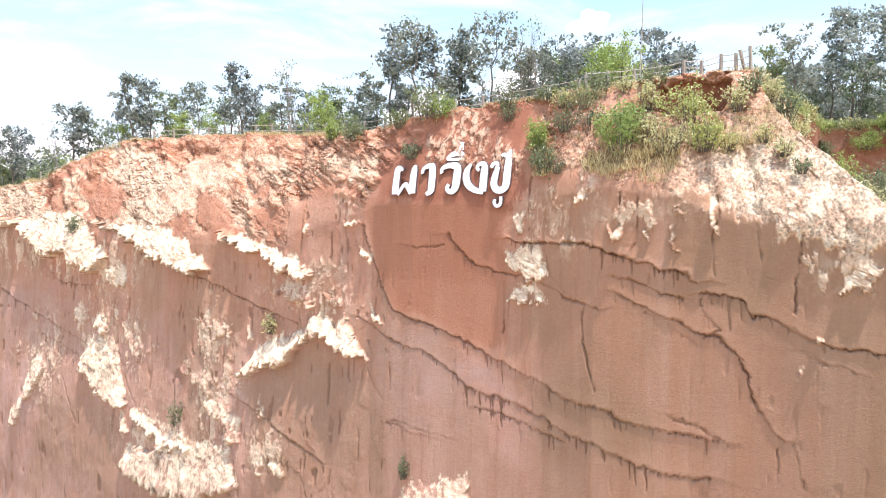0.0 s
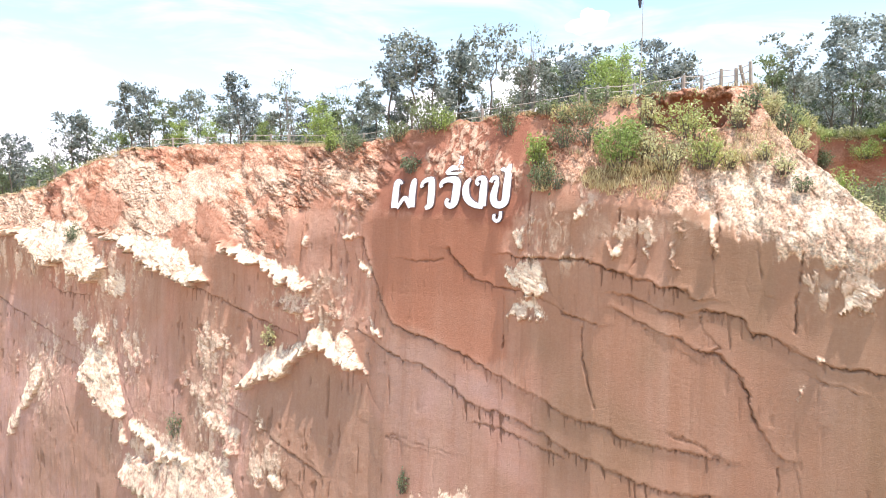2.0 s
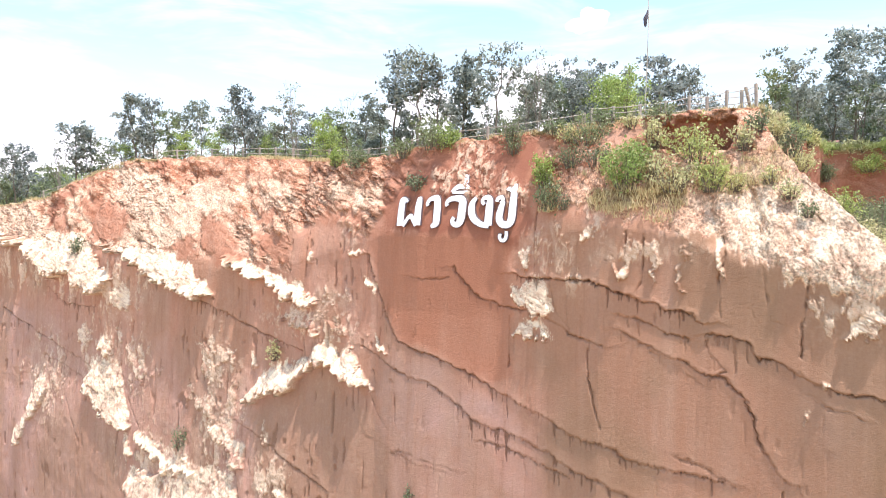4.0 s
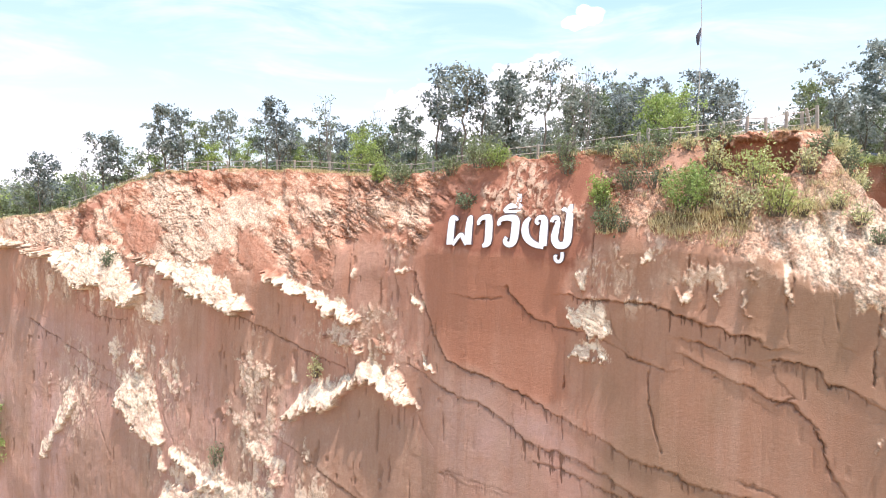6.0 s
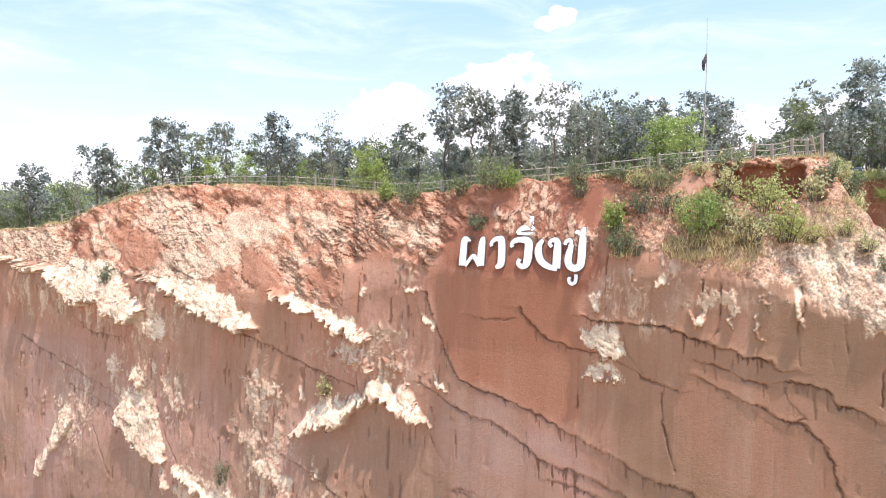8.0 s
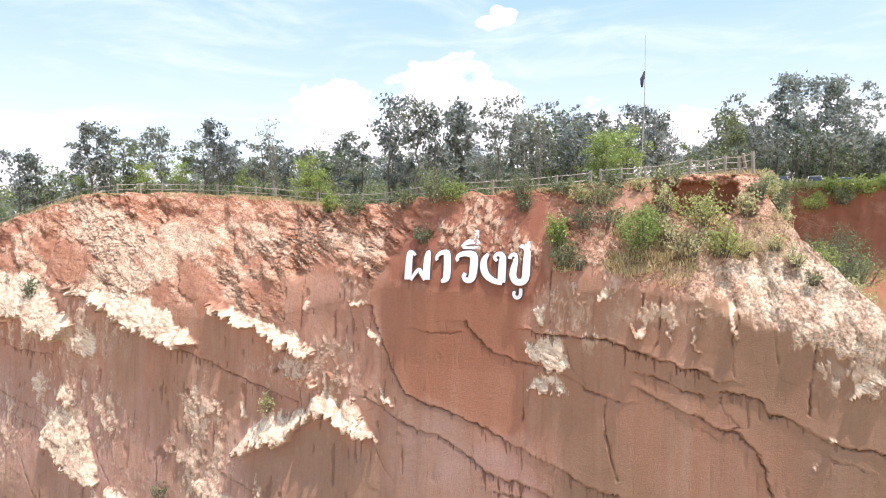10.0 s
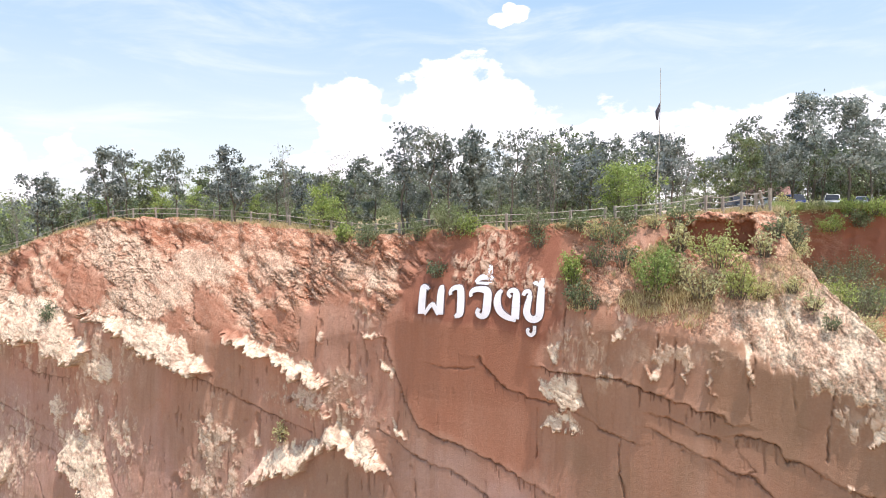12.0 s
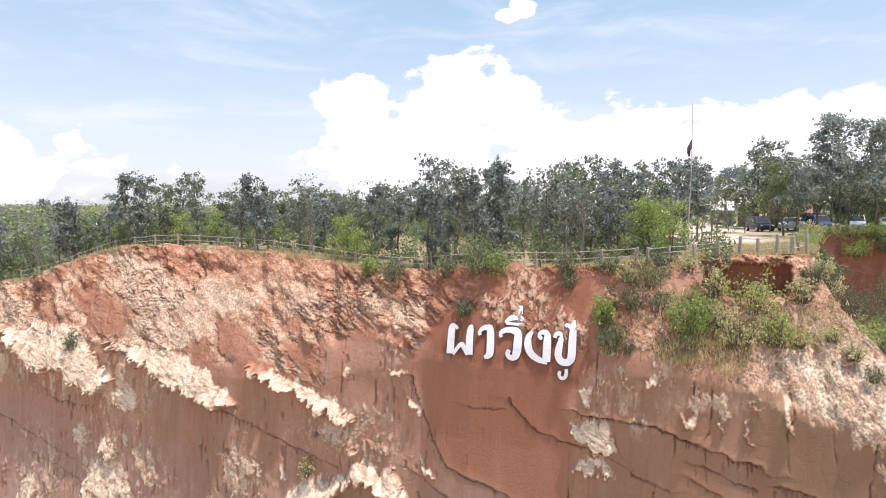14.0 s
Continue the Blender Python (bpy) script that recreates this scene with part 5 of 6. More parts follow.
def build_bushes():
    for k, (u, z, width, height, leaf) in enumerate(BUSHES + SPUR_BUSHES):
        mat, says = BUSH_SAYS[leaf]
        ob = make_bush(100 + k, width, height, int({"f": 700, "y": 330}.get(leaf, 430) * (0.3 + width * height * 0.4)), 0.17 if leaf != "k" else 0.13, mat)
        ob.matrix_basis = Matrix.Translation(at(u, float(base(u, z)) + 0.15, z))
        tagged(ob, says, "bush", "bushes on the cliff")
    tree = make_tree(77, 8.0, 3.0, 3600, 0.24, LEAF_FRESH, BARK, 0.15, 0, 3)
    tree.matrix_basis = Matrix.Translation(at(-59.0, float(base(-59.0, -24.0)) + 1.6, -24.5))
    tagged(tree, "leafy green tree growing against the cliff foot", "tree")
    for u, w, z, width, height, leaf in ((14.6, -9.0, 5.9, 2.2, 1.7, "g"), (13.9, -6.2, 6.7, 1.5, 1.1, "y"), (15.2, -12.0, 5.2, 2.0, 1.4, "y"), (17.0, -33.0, 5.5, 2.0, 1.4, "g"), (20.5, -34.0, 6.3, 2.4, 1.3, "f"), (23.0, -34.5, 6.8, 2.2, 1.2, "g"), (17.4, -10.5, 2.0, 3.0, 1.8, "f"), (19.5, -13.0, 1.2, 3.4, 2.0, "g"), (16.2, -8.0, 2.2, 2.2, 1.2, "y"), (20.5, -24, 1.0, 4, 2.4, "g"), (18.2, -7.0, 0.0, 3.2, 2.0, "y"), (18.8, -16, 0.4, 3.6, 2.4, "g"), (21.5, -19, 0.5, 4, 2.2, "f"), (17.0, -14.0, 1.5, 3.0, 1.8, "y"), (19.6, -30.0, 1.5, 3.4, 2.2, "g"), (22.5, -31.0, 2.0, 3.4, 2.6, "g")):
        mat, says = BUSH_SAYS[leaf]
        ob = make_bush(150 + int(u * 7 + w), width, height, 1300, 0.15, mat)
        ob.matrix_basis = Matrix.Translation(at(u, w, z))
        tagged(ob, says, "bush", "bushes in the gully")
    rnd = random.Random(8)
    for k in range(13):
        u = 15.8 + 1.05 * k + rnd.uniform(-0.3, 0.3)
        leaf = rnd.choice("lffy")
        mat, says = BUSH_SAYS[leaf]
        ob = make_bush(200 + k, rnd.uniform(1.6, 2.8), rnd.uniform(0.8, 1.5), 700, 0.2, mat)
        ob.matrix_basis = Matrix.Translation(at(u, float(rim_w(np.float64(u))) + rnd.uniform(-0.8, 0.5), float(rim(u)) - rnd.uniform(0.2, 0.7)))
        tagged(ob, says.replace("on the cliff", "over the gully edge"), "bush", "bushes in the gully")


build_bushes()


def blades(name, places, mat, tall, rnd):
    """One mesh of thin bent grass blades."""
    n = len(places)
    turn = rnd.rand(n) * 6.28
    side = np.stack([np.cos(turn), np.sin(turn), 0 * turn], 1) * 0.022
    lean = rnd.normal(size=(n, 3)) * 0.35
    lean[:, 2] = 1
    tip = places + lean * (tall * (0.5 + 0.7 * rnd.rand(n)))[:, None]
    mid = places + (tip - places) * 0.5 + np.array((0, 0, 0.04))
    co = np.stack([places - side, places + side, mid + side * 0.8, tip, mid - side * 0.8], 1).reshape(-1, 3)
    i = np.arange(n)[:, None] * 5
    return raw_mesh(name, co, (i + np.array((0, 1, 2, 3, 4))), mat)


def build_grass():
    rnd = np.random.RandomState(4)

    def tufts(u, z, w, per, spread):
        c = np.stack([P0[0] + u * D[0] + w * N[0], P0[1] + u * D[1] + w * N[1], z], 1)
        return np.repeat(c, per, 0) + rnd.normal(size=(len(u) * per, 3)) * np.array((spread, spread, 0.02))
    u, z = 2.5 + 12.5 * rnd.rand(1100), 1.6 + 6.2 * rnd.rand(1100)
    keep = (z < np.minimum(rim(u), spur(u)) - 0.2) & (fbm(u * 0.7, z * 0.7 + 60, 4, 0.6) > 0.50 + 0.10 * np.clip(3.6 - z, 0, 2)) & ~((u > 7.3) & (u < 12.6) & (z > 5.4))
    keep &= ~((u > 11.6) & (z > 4.2) & (rnd.rand(len(u)) > 0.3))
    u, z = u[keep], z[keep]
    tagged(new("dry_grass", blades("dry_grass", tufts(u, z - 0.1, base(u, z) + 0.1, 15, 0.26), STRAW, 0.36, rnd)), "straw-coloured dry grass on the loose slope", "grass", kind="stuff")
    u, b = -62 + 76 * rnd.rand(1500), 3.5 * rnd.rand(1500) ** 1.5
    keep = fbm(u * 0.35, b * 0.3 + 6) > 0.42
    u, b = u[keep], b[keep]
    u, b = np.concatenate([u, 2 + 10.5 * rnd.rand(420)]), np.concatenate([b, 0.5 + 9 * rnd.rand(420) ** 1.3])
    w = rim_w(u) - b
    tagged(new("rim_grass", blades("rim_grass", tufts(u, rim(u) - 0.1, w, 14, 0.22), STRAW, 0.34, rnd)), "short dry grass along the cliff rim", "grass", kind="stuff")
    u, b = 14.5 + 26 * rnd.rand(1500), 4.5 * rnd.rand(1500)
    w = rim_w(u) - b
    tagged(new("green_grass", blades("green_grass", tufts(u, rim(u) - 0.1, w, 22, 0.3), LEAF_LIME, 0.6, rnd)), "lush green grass on the gully edge", "grass", kind="stuff")


build_grass()


# ---- fences ----
def build_fence(name, spots, tall, label, rails=(0.92, 0.52)):
    """Concrete posts at the given places, with rails from post to post."""
    root = new(name)
    tagged(root, label, "fence")
    rnd = random.Random(3)
    posts = []
    for p, h in spots:
        bm = bmesh.new()
        box(bm, -0.075, 0.075, -0.075, 0.075, -0.35, h, 0.012)
        post = part("post", bm, CONCRETE, root)
        post.matrix_basis = Matrix.Translation(p) @ pose(0, 0, 0, rnd.uniform(-3, 3), rnd.uniform(-3, 3), 29 + rnd.uniform(-8, 8))
        posts.append((p, h))
    for (p, h), (q, g) in zip(posts, posts[1:]):
        for r in rails:
            a, b = p + Vector((0, 0, h * r)), q + Vector((0, 0, g * r))
            mid = (a + b) / 2 - Vector((0, 0, rnd.uniform(0.0, 0.05)))
            part("rail", tubes("rail", [([a, mid, b], [0.024] * 3, 6)], RAIL), RAIL, root)


def rim_spot(u, b):
    return at(u, float(rim_w(np.float64(u))) - b, float(rim(u)) - 0.15)


build_fence("rim_fence", [(rim_spot(u, 1.2), 1.1) for u in np.arange(-53, 4.5, 2.1)], 1.1, "weathered concrete post fence with two rails along rim")
CORNER = [(4.5, -2.3, 1.0), (5.6, -2.9, 1.0), (7.0, -3.6, 1.0), (8.3, -4.2, 1.05), (9.5, -4.8, 1.2), (10.5, -4.9, 1.0), (11.5, -4.9, 1.15), (12.3, -4.9, 1.05), (13.05, -4.9, 1.3)]
build_fence("corner_fence", [(at(u, w, float(rim(u)) - 0.15), h + 0.1) for u, w, h in CORNER], 1.1, "grey concrete post railing at the lookout corner", (0.93, 0.66, 0.36))


def leaning_post():
    bm = bmesh.new()
    box(bm, -0.07, 0.07, -0.07, 0.07, -0.3, 1.4, 0.012)
    ob = part("broken_post", bm, CONCRETE)
    ob.matrix_basis = Matrix.Translation(at(12.75, -5.3, 8.05)) @ pose(0, 0, 0, 0, -22, 29)
    tagged(ob, "pale concrete post leaning over at the railing end", "post")


leaning_post()


def flagpole():
    root = new("flagpole")
    tagged(root, "tall thin bamboo pole with limp dark furled flag", "flagpole")
    foot = at(6.4, -7.4, 7.7)
    pts = [foot + Vector((0.2 * math.sin(t * 2.2), 0, 9.8 * t)) for t in np.linspace(0, 1, 9)]
    part("pole", tubes("pole", [(pts, [0.045 - 0.03 * t for t in np.linspace(0, 1, 9)], 6)], RAIL), RAIL, root)
    top = pts[6]
    bm = bmesh.new()
    cloth = []
    for k, t in enumerate(np.linspace(0, 1, 10)):
        c = top + Vector((-0.04 - 0.16 * math.sin(t * 2.0), 0, -1.05 * t + 0.12))
        r = 0.04 + 0.07 * math.sin(t * 3.0) ** 2 + 0.02 * t
        cloth.append([bm.verts.new(c + Vector((r * math.cos(a) * (1 + 0.3 * math.sin(3 * a + k)), r * math.sin(a), 0.03 * math.cos(2 * a)))) for a in np.linspace(0, 2 * math.pi, 9)[:-1]])
    for a, b in zip(cloth, cloth[1:]):
        for i in range(8):
            bm.faces.new((a[i], a[(i + 1) % 8], b[(i + 1) % 8], b[i]))
    part("flag", bm, FLAG, root, "dark furled cloth flag")


FLAG = rough_paint("flag_cloth", (0.10, 0.09, 0.11), (0.05, 0.045, 0.06), 9.0, 0.9)
flagpole()


# ---- the sign ----
LETTERS = []  # strokes of each letter: along the cliff, up, width
LETTERS.append(("pho_phueng", [[(-6.88, 3.03, 0.15), (-7.03, 3.18, 0.20), (-7.26, 3.20, 0.38), (-7.30, 3.04, 0.43), (-7.26, 1.49, 0.45)], [(-7.07, 1.46, 0.20), (-6.55, 2.24, 0.23), (-6.35, 1.94, 0.28), (-6.05, 1.53, 0.28)], [(-5.88, 3.30, 0.13), (-6.05, 3.19, 0.43), (-5.98, 1.52, 0.45)]]))
LETTERS.append(("sara_aa", [[(-5.33, 2.77, 0.20), (-5.42, 2.94, 0.20), (-5.24, 3.20, 0.25), (-4.91, 3.28, 0.30), (-4.67, 3.23, 0.43), (-4.57, 1.77, 0.45), (-4.67, 1.59, 0.38), (-4.96, 1.44, 0.18)]]))
LETTERS.append(("wo_waen", [[(-3.93, 2.75, 0.20), (-4.04, 2.92, 0.20), (-3.87, 3.15, 0.28), (-3.46, 3.25, 0.30), (-2.89, 3.18, 0.45), (-2.85, 2.63, 0.48), (-2.87, 1.85, 0.48), (-3.06, 1.58, 0.35), (-3.36, 1.62, 0.28), (-3.49, 1.82, 0.25), (-3.37, 2.04, 0.23)]]))
LETTERS.append(("sara_i", [[(-3.76, 3.62, 0.18), (-3.59, 3.84, 0.25), (-3.32, 3.98, 0.33), (-2.90, 4.01, 0.33), (-2.62, 3.84, 0.20)], [(-3.71, 3.60, 0.15), (-3.13, 3.59, 0.15), (-2.66, 3.60, 0.18)]]))
LETTERS.append(("mai_ek", [[(-2.94, 4.75, 0.28), (-2.89, 4.18, 0.33)]]))
LETTERS.append(("ngo_ngu", [[(-1.37, 2.84, 0.18), (-1.59, 3.01, 0.20), (-1.43, 3.27, 0.23), (-1.05, 3.23, 0.33), (-1.02, 2.67, 0.45), (-1.01, 1.55, 0.45)], [(-1.99, 3.25, 0.18), (-2.23, 2.91, 0.35), (-2.23, 2.45, 0.43), (-2.05, 1.98, 0.40), (-1.55, 1.63, 0.33), (-0.95, 1.51, 0.23)]]))
LETTERS.append(("cho_chang", [[(-0.32, 2.88, 0.18), (-0.16, 3.06, 0.18), (-0.27, 3.27, 0.23), (-0.53, 3.21, 0.23), (-0.59, 2.98, 0.20)], [(-0.16, 3.01, 0.23), (-0.28, 2.50, 0.38), (-0.34, 1.98, 0.40), (-0.13, 1.63, 0.38), (0.28, 1.60, 0.38), (0.51, 1.87, 0.43), (0.48, 2.80, 0.43), (0.48, 3.48, 0.38), (0.45, 4.05, 0.25)]]))
LETTERS.append(("mai_tho", [[(-0.02, 3.67, 0.18), (0.12, 3.81, 0.18), (0.28, 3.60, 0.18), (0.43, 3.70, 0.20)]]))
LETTERS.append(("sara_uu", [[(-0.09, 0.95, 0.15), (-0.22, 1.03, 0.18), (-0.17, 0.74, 0.18), (0.04, 0.65, 0.20), (0.23, 0.82, 0.20), (0.22, 1.24, 0.18)]]))


def lean(z):
    """How far out the letters' fronts stand: they lean back with the wall."""
    return 0.2 - 0.12 * (z - 1.0) - 0.05 * max(z - 1.0, 0) ** 2


def ribbon(strokes):
    """Fronts and sides of a letter cut from thick sheet: overlapping flat pieces along its strokes."""
    front, sides = bmesh.new(), bmesh.new()
    lift = 0
    for stroke in strokes:
        pts = [Vector((p[0], p[1])) for p in stroke]
        half = [p[2] * 0.55 for p in stroke]
        # round the bends
        for _ in range(2):
            fine, fh = [pts[0]], [half[0]]
            for k in range(len(pts) - 1):
                fine += [pts[k].lerp(pts[k + 1], 0.25), pts[k].lerp(pts[k + 1], 0.75)]
                fh += [half[k] * 0.75 + half[k + 1] * 0.25, half[k] * 0.25 + half[k + 1] * 0.75]
            pts, half = fine + [pts[-1]], fh + [half[-1]]
        left, right = [], []
        for k, p in enumerate(pts):
            d = (pts[min(k + 1, len(pts) - 1)] - pts[max(k - 1, 0)]).normalized()
            s = Vector((-d.y, d.x)) * half[k]
            left.append(p + s)
            right.append(p - s)
        for k in range(len(pts) - 1):
            lift += 1
            w = 0.003 * (lift % 5)
            quad = [left[k], left[k + 1], right[k + 1], right[k]]
            front.faces.new([front.verts.new(at(q.x, lean(q.y) + w, q.y)) for q in quad])
            wide = [q + (q - p).normalized() * 0.035 for q, p in zip(quad, (pts[k], pts[k + 1], pts[k + 1], pts[k]))]
            bv = [sides.verts.new(at(q.x, lean(q.y) + w - 0.02, q.y)) for q in wide]
            gv = [sides.verts.new(at(q.x, lean(q.y) - 0.14, q.y)) for q in wide]
            sides.faces.new(bv)
            for i in range(4):
                sides.faces.new((bv[i], bv[(i + 1) % 4], gv[(i + 1) % 4], gv[i]))
    return front, sides


def build_sign():
    root = new("cliff_sign")
    tagged(root, "large white Thai letters with dark edges mounted on the cliff", "sign")
    for name, strokes in LETTERS:
        front, sides = ribbon(strokes)
        letter = part("letter", front, WHITE, root)
        part("letter_side", sides, EDGE, letter, "dark letter edge")
        for stroke in strokes:
            u, z, _ = stroke[len(stroke) // 2]
            back = min(float(base(np.float64(u), np.float64(z))) - 0.3, lean(z) - 0.25)
            part("bracket", tubes("bracket", [([at(u, lean(z) - 0.1, z), at(u, back, z)], [0.04, 0.04], 6)], EDGE), EDGE, root)


build_sign()


# ---- car park: shelters and vehicles ----
ROOF_WHITE = rough_paint("sheet_roof_white", (0.78, 0.77, 0.76), (0.60, 0.58, 0.55), 3.0, 0.4)
ROOF_RED = rough_paint("tile_roof_faded", (0.42, 0.25, 0.21), (0.30, 0.17, 0.14), 5.0, 0.8)
TIMBER = rough_paint("dark_timber", (0.16, 0.11, 0.09), (0.08, 0.055, 0.05), 6.0, 0.8)
WALL = rough_paint("shelter_wall", (0.24, 0.20, 0.26), (0.16, 0.13, 0.17), 3.0, 0.8)
PALE = rough_paint("painted_board", (0.75, 0.74, 0.72), (0.6, 0.58, 0.55), 3.0, 0.6)


def car_park_frame(u, w, z, turn=0.0):
    return Matrix.Translation(at(u, w, z)) @ Matrix.Rotation(math.atan2(D[1], D[0]) + turn, 4, "Z")


def build_shelter(u, w, z, width, depth, eave, ridge, roof, label, closed=False, boards=0):
    """A small open shelter: posts, a pitched sheet roof, ridge along its length, and a back wall."""
    root = new("shelter")
    tagged(root, label, "shelter")
    x, y = width / 2, depth / 2
    for sx in (-1, 0, 1):
        for sy in (-1, 1):
            bm = bmesh.new()
            box(bm, sx * (x - 0.2) - 0.07, sx * (x - 0.2) + 0.07, sy * (y - 0.2) - 0.07, sy * (y - 0.2) + 0.07, -0.4, eave + 0.05, 0.01)
            part("post", bm, TIMBER, root)
    for sy in (-1, 1):
        bm = bmesh.new()
        a = [bm.verts.new(p) for p in ((-x - 0.2, sy * (y + 0.3), eave - 0.1), (x + 0.2, sy * (y + 0.3), eave - 0.1), (x + 0.2, 0, ridge), (-x - 0.2, 0, ridge))]
        b = [bm.verts.new(v.co + Vector((0, 0, 0.06))) for v in a]
        bm.faces.new(a)
        bm.faces.new(b)
        for i in range(4):
            bm.faces.new((a[i], a[(i + 1) % 4], b[(i + 1) % 4], b[i]))
        bmesh.ops.recalc_face_normals(bm, faces=bm.faces[:])
        part("roof", bm, roof, root)
    bm = bmesh.new()
    box(bm, -x + 0.1, x - 0.1, y - 0.35, y - 0.22, -0.3, eave - 0.05 if closed else 1.0, 0.01)
    part("wall", bm, WALL, root)
    for k in range(boards):
        bm = bmesh.new()
        box(bm, -x + 0.4 + 0.9 * k, -x + 0.95 + 0.9 * k, -y + 0.02, -y + 0.06, 1.0 - 0.25 * k, 1.35 - 0.25 * k, 0.005)
        part("notice_board", bm, PALE, root, "small blank white board")
    root.matrix_basis = car_park_frame(u, w, z)


build_shelter(8.7, -66.3, 7.6, 3.0, 2.4, 2.6, 3.8, ROOF_WHITE, "small open shelter with a white sheet roof", True, 2)
build_shelter(12.0, -59.2, 7.6, 2.6, 3.4, 3.2, 5.8, ROOF_WHITE, "pavilion with a steep white metal roof", True)
build_shelter(16.4, -53.9, 7.6, 4.6, 3.6, 2.4, 3.4, ROOF_RED, "low pavilion with a faded red-brown roof")

GLASS = bpy.data.materials.new("car_glass")
GLASS.use_nodes = True
GLASS.node_tree.nodes["Principled BSDF"].inputs["Base Color"].default_value = (0.03, 0.035, 0.045, 1)
GLASS.node_tree.nodes["Principled BSDF"].inputs["Roughness"].default_value = 0.06
TYRE = rough_paint("tyre", (0.03, 0.03, 0.03), (0.05, 0.045, 0.04), 9.0, 0.9)
RIM = rough_paint("wheel_rim", (0.55, 0.55, 0.56), (0.4, 0.4, 0.4), 9.0, 0.3, 0.9)
LAMP = rough_paint("lamp_lens", (0.85, 0.86, 0.88), (0.7, 0.7, 0.72), 9.0, 0.15)
TAIL = rough_paint("tail_lens", (0.45, 0.03, 0.03), (0.3, 0.02, 0.02), 9.0, 0.2)


def loft(bm, rings):
    made = [[bm.verts.new(p) for p in ring] for ring in rings]
    n = len(made[0])
    for a, b in zip(made, made[1:]):
        for i in range(n):
            bm.faces.new((a[i], a[(i + 1) % n], b[(i + 1) % n], b[i]))
    bm.faces.new(made[0][::-1])
    bm.faces.new(made[-1])
    bmesh.ops.recalc_face_normals(bm, faces=bm.faces[:])
    return bm


def section(x, half, z0, z1, inset):
    """A rounded cross section of a car at x."""
    return [(x, -half * 0.94, z0), (x, -half, z0 + 0.15), (x, -half, z0 + (z1 - z0) * 0.6), (x, -half + inset, z1 - 0.03), (x, -half + inset + 0.08, z1),
            (x, half - inset - 0.08, z1), (x, half - inset, z1 - 0.03), (x, half, z0 + (z1 - z0) * 0.6), (x, half, z0 + 0.15), (x, half * 0.94, z0)]


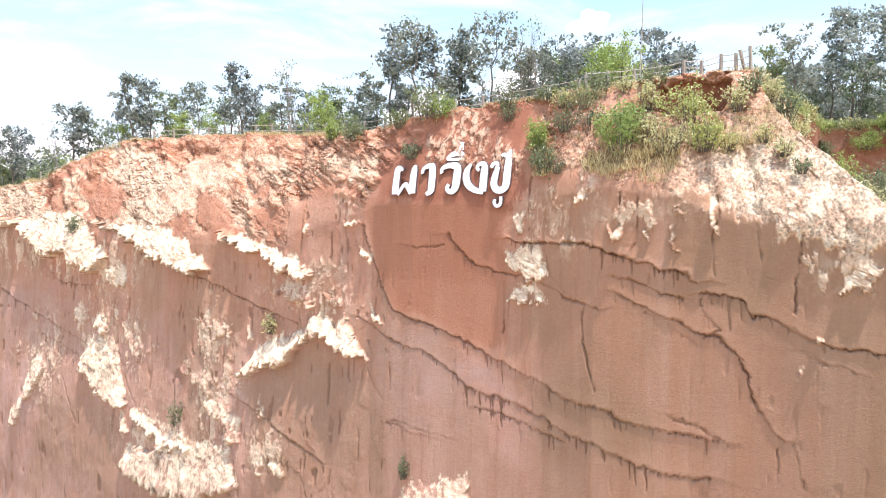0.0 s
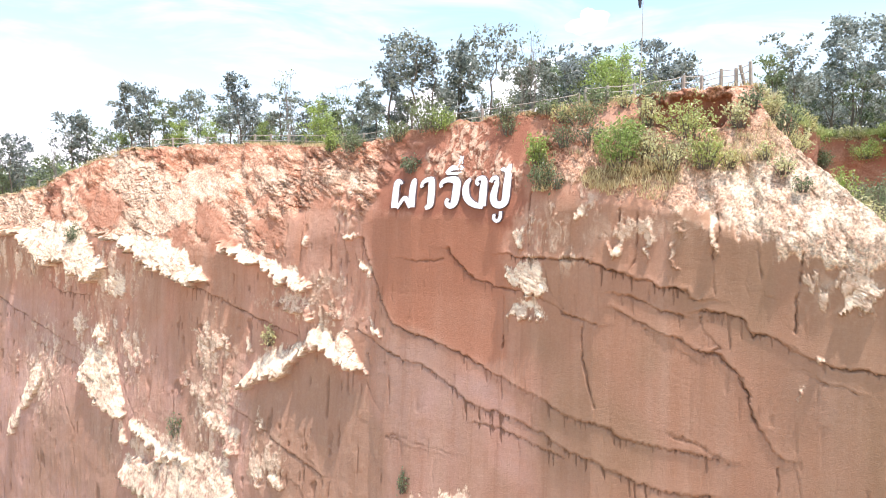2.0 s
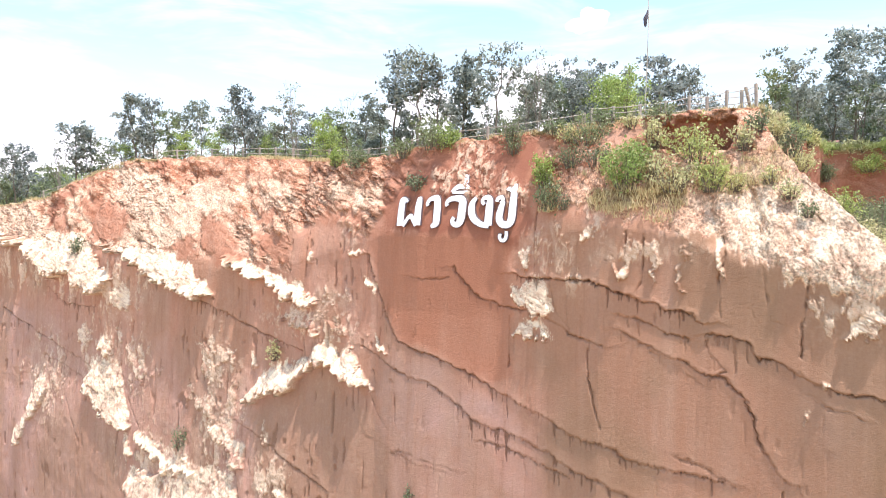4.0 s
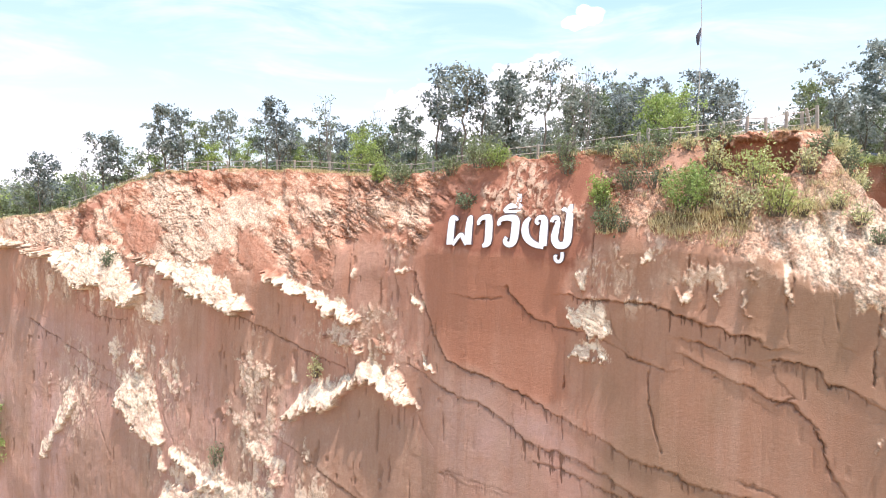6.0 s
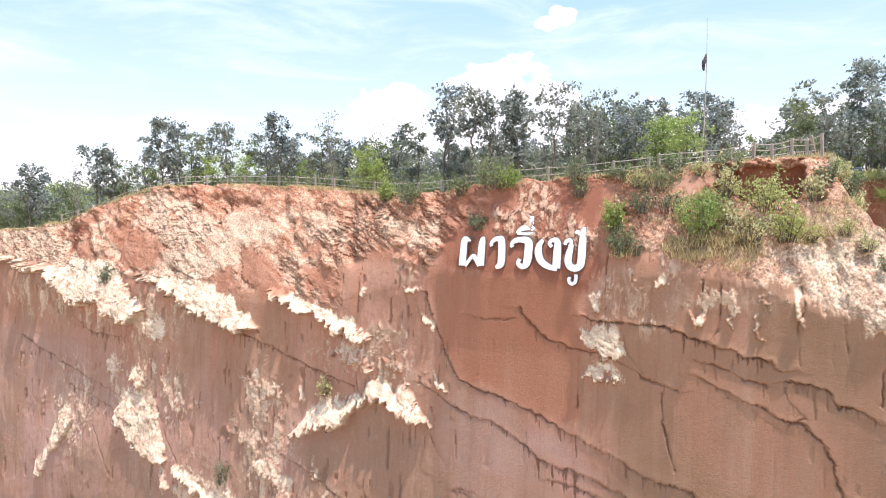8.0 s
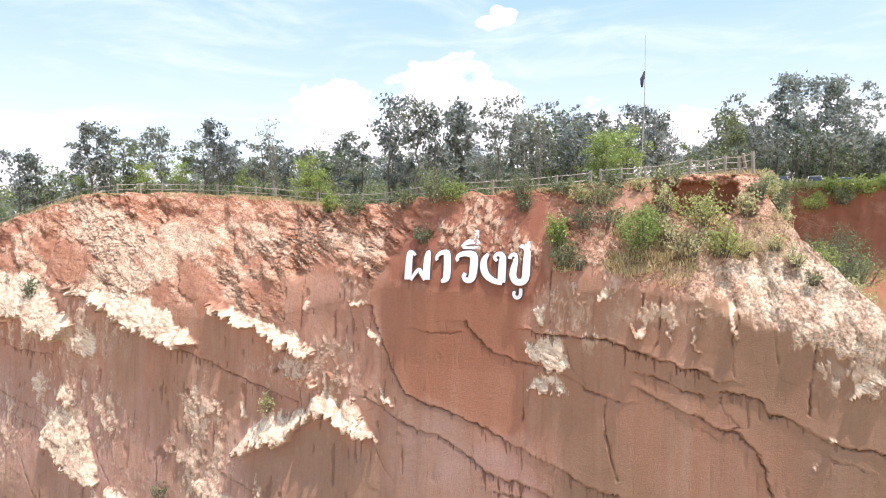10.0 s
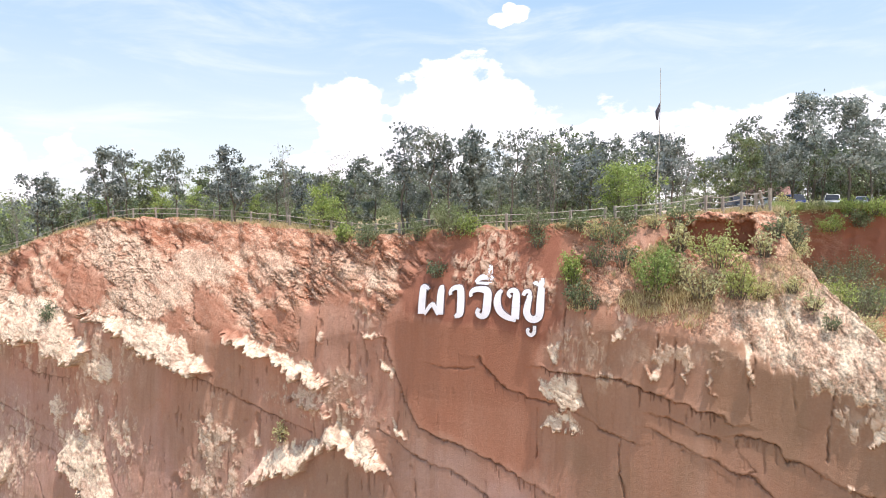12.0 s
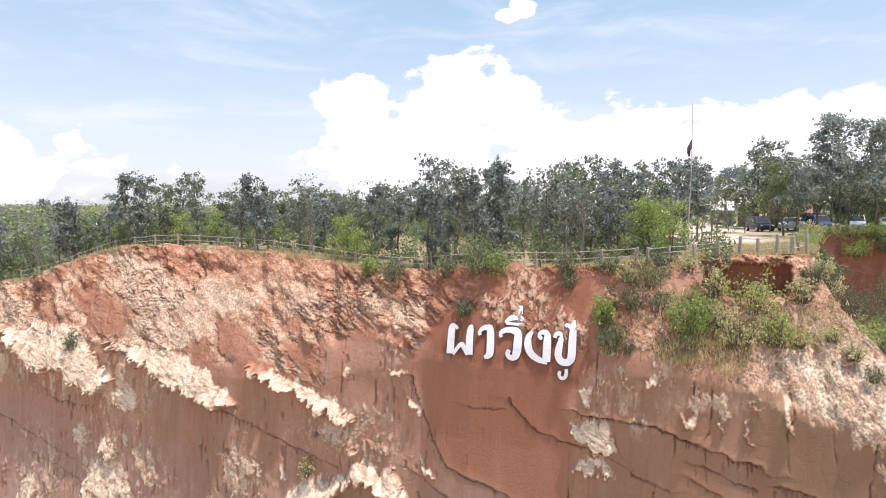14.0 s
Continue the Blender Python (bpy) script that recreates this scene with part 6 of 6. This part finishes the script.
def build_car(u, w, z, turn, colour, label, kind="suv"):
    root = new("car")
    tagged(root, label, "car", "parked cars")
    paint = rough_paint("car_paint", colour, tuple(c * 0.85 for c in colour), 2.0, 0.25, 0.0, 0.02)
    high = 1.72 if kind == "suv" else 1.45
    bm = bmesh.new()
    loft(bm, [section(x, h, 0.28, t, i) for x, h, t, i in ((-2.2, 0.78, 0.78, 0.1), (-2.1, 0.86, 0.96, 0.08), (-0.9, 0.89, 1.02, 0.06), (0.9, 0.89, 1.0, 0.06), (1.75, 0.86, 0.92, 0.09), (2.15, 0.74, 0.72, 0.12))])
    bmesh.ops.bevel(bm, geom=[e for e in bm.edges if e.calc_face_angle(0) > 0.7], offset=0.03, segments=2, affect="EDGES")
    part("body", bm, paint, root)
    tail = -2.05 if kind == "suv" else -1.6
    bm = bmesh.new()
    loft(bm, [[(x, -a, b), (x, -c, t), (x, c, t), (x, a, b)] for x, a, b, c, t in ((tail, 0.8, 0.96, 0.66, 1.05 if kind != "suv" else 1.3), (tail + 0.4, 0.82, 1.0, 0.66, high - 0.05), (-0.3, 0.83, 1.0, 0.67, high), (0.35, 0.83, 0.99, 0.66, high - 0.05), (1.05, 0.80, 0.97, 0.74, 1.04))])
    cabin = part("cabin", bm, paint, root)
    for sy in (-1, 1):
        for x0, x1 in ((tail + 0.45, -0.45), (-0.35, 0.4)):
            bm = bmesh.new()
            vs = [bm.verts.new(p) for p in ((x0, sy * 0.822, 1.06), (x1, sy * 0.822, 1.06), (x1 - 0.06, sy * 0.70, high - 0.14), (x0 + 0.08, sy * 0.70, high - 0.14))]
            bm.faces.new(vs)
            bmesh.ops.translate(bm, verts=bm.verts[:], vec=(0, sy * 0.012, 0))
            part("side_window", bm, GLASS, cabin)
    bm = bmesh.new()
    bm.faces.new([bm.verts.new(p) for p in ((1.0, -0.72, 1.07), (1.0, 0.72, 1.07), (0.42, 0.60, high - 0.08), (0.42, -0.60, high - 0.08))])
    bmesh.ops.translate(bm, verts=bm.verts[:], vec=(0.03, 0, 0.015))
    part("windscreen", bm, GLASS, cabin)
    bm = bmesh.new()
    bm.faces.new([bm.verts.new(p) for p in ((tail - 0.02, -0.66, 1.06), (tail - 0.02, 0.66, 1.06), (tail + 0.26, 0.58, high - 0.16), (tail + 0.26, -0.58, high - 0.16))])
    bmesh.ops.translate(bm, verts=bm.verts[:], vec=(-0.03, 0, 0.015))
    part("rear_window", bm, GLASS, cabin)
    for x in (-1.35, 1.35):
        for sy in (-1, 1):
            bm = bmesh.new()
            bmesh.ops.create_cone(bm, cap_ends=True, segments=20, radius1=0.33, radius2=0.33, depth=0.22, matrix=Matrix.Translation((x, sy * 0.80, 0.33)) @ pose(0, 0, 0, 90))
            bmesh.ops.bevel(bm, geom=[e for e in bm.edges if e.calc_face_angle(0) > 1.0], offset=0.03, segments=1, affect="EDGES")
            wheel = part("wheel", bm, TYRE, root)
            bm = bmesh.new()
            bmesh.ops.create_cone(bm, cap_ends=True, segments=16, radius1=0.2, radius2=0.2, depth=0.03, matrix=Matrix.Translation((x, sy * 0.915, 0.33)) @ pose(0, 0, 0, 90))
            part("rim", bm, RIM, wheel)
    for sy in (-1, 1):
        bm = bmesh.new()
        box(bm, 2.0, 2.16, sy * 0.6 - 0.14, sy * 0.6 + 0.14, 0.68, 0.82, 0.02)
        part("headlight", bm, LAMP, root)
        bm = bmesh.new()
        box(bm, -2.24, -2.12, sy * 0.68 - 0.1, sy * 0.68 + 0.1, 0.72, 0.95, 0.02)
        part("tail_light", bm, TAIL, root)
    root.matrix_basis = car_park_frame(u, w, z, turn)


def lot_z(u, w):
    return float(ground_z(np.float64(u), np.float64(float(rim_w(np.float64(u))) - w))) - 0.02


for u, w, turn, colour, label, kind in (
        (12.6, -43.0, -1.25, (0.035, 0.035, 0.05), "dark blue-black pickup-like car parked in the shade", "suv"),
        (15.8, -43.5, -1.95, (0.62, 0.63, 0.65), "silver saloon car parked on the dirt", "saloon"),
        (18.5, -44.0, -1.3, (0.10, 0.13, 0.30), "blue saloon car parked under the trees", "suv"),
        (22.3, -45.5, -1.7, (0.75, 0.76, 0.76), "white car parked beside the gully edge", "suv"),
        (25.2, -45.0, -1.8, (0.30, 0.31, 0.34), "grey car parked under the trees", "saloon")):
    build_car(u, w, lot_z(u, w), turn, colour, label, kind)
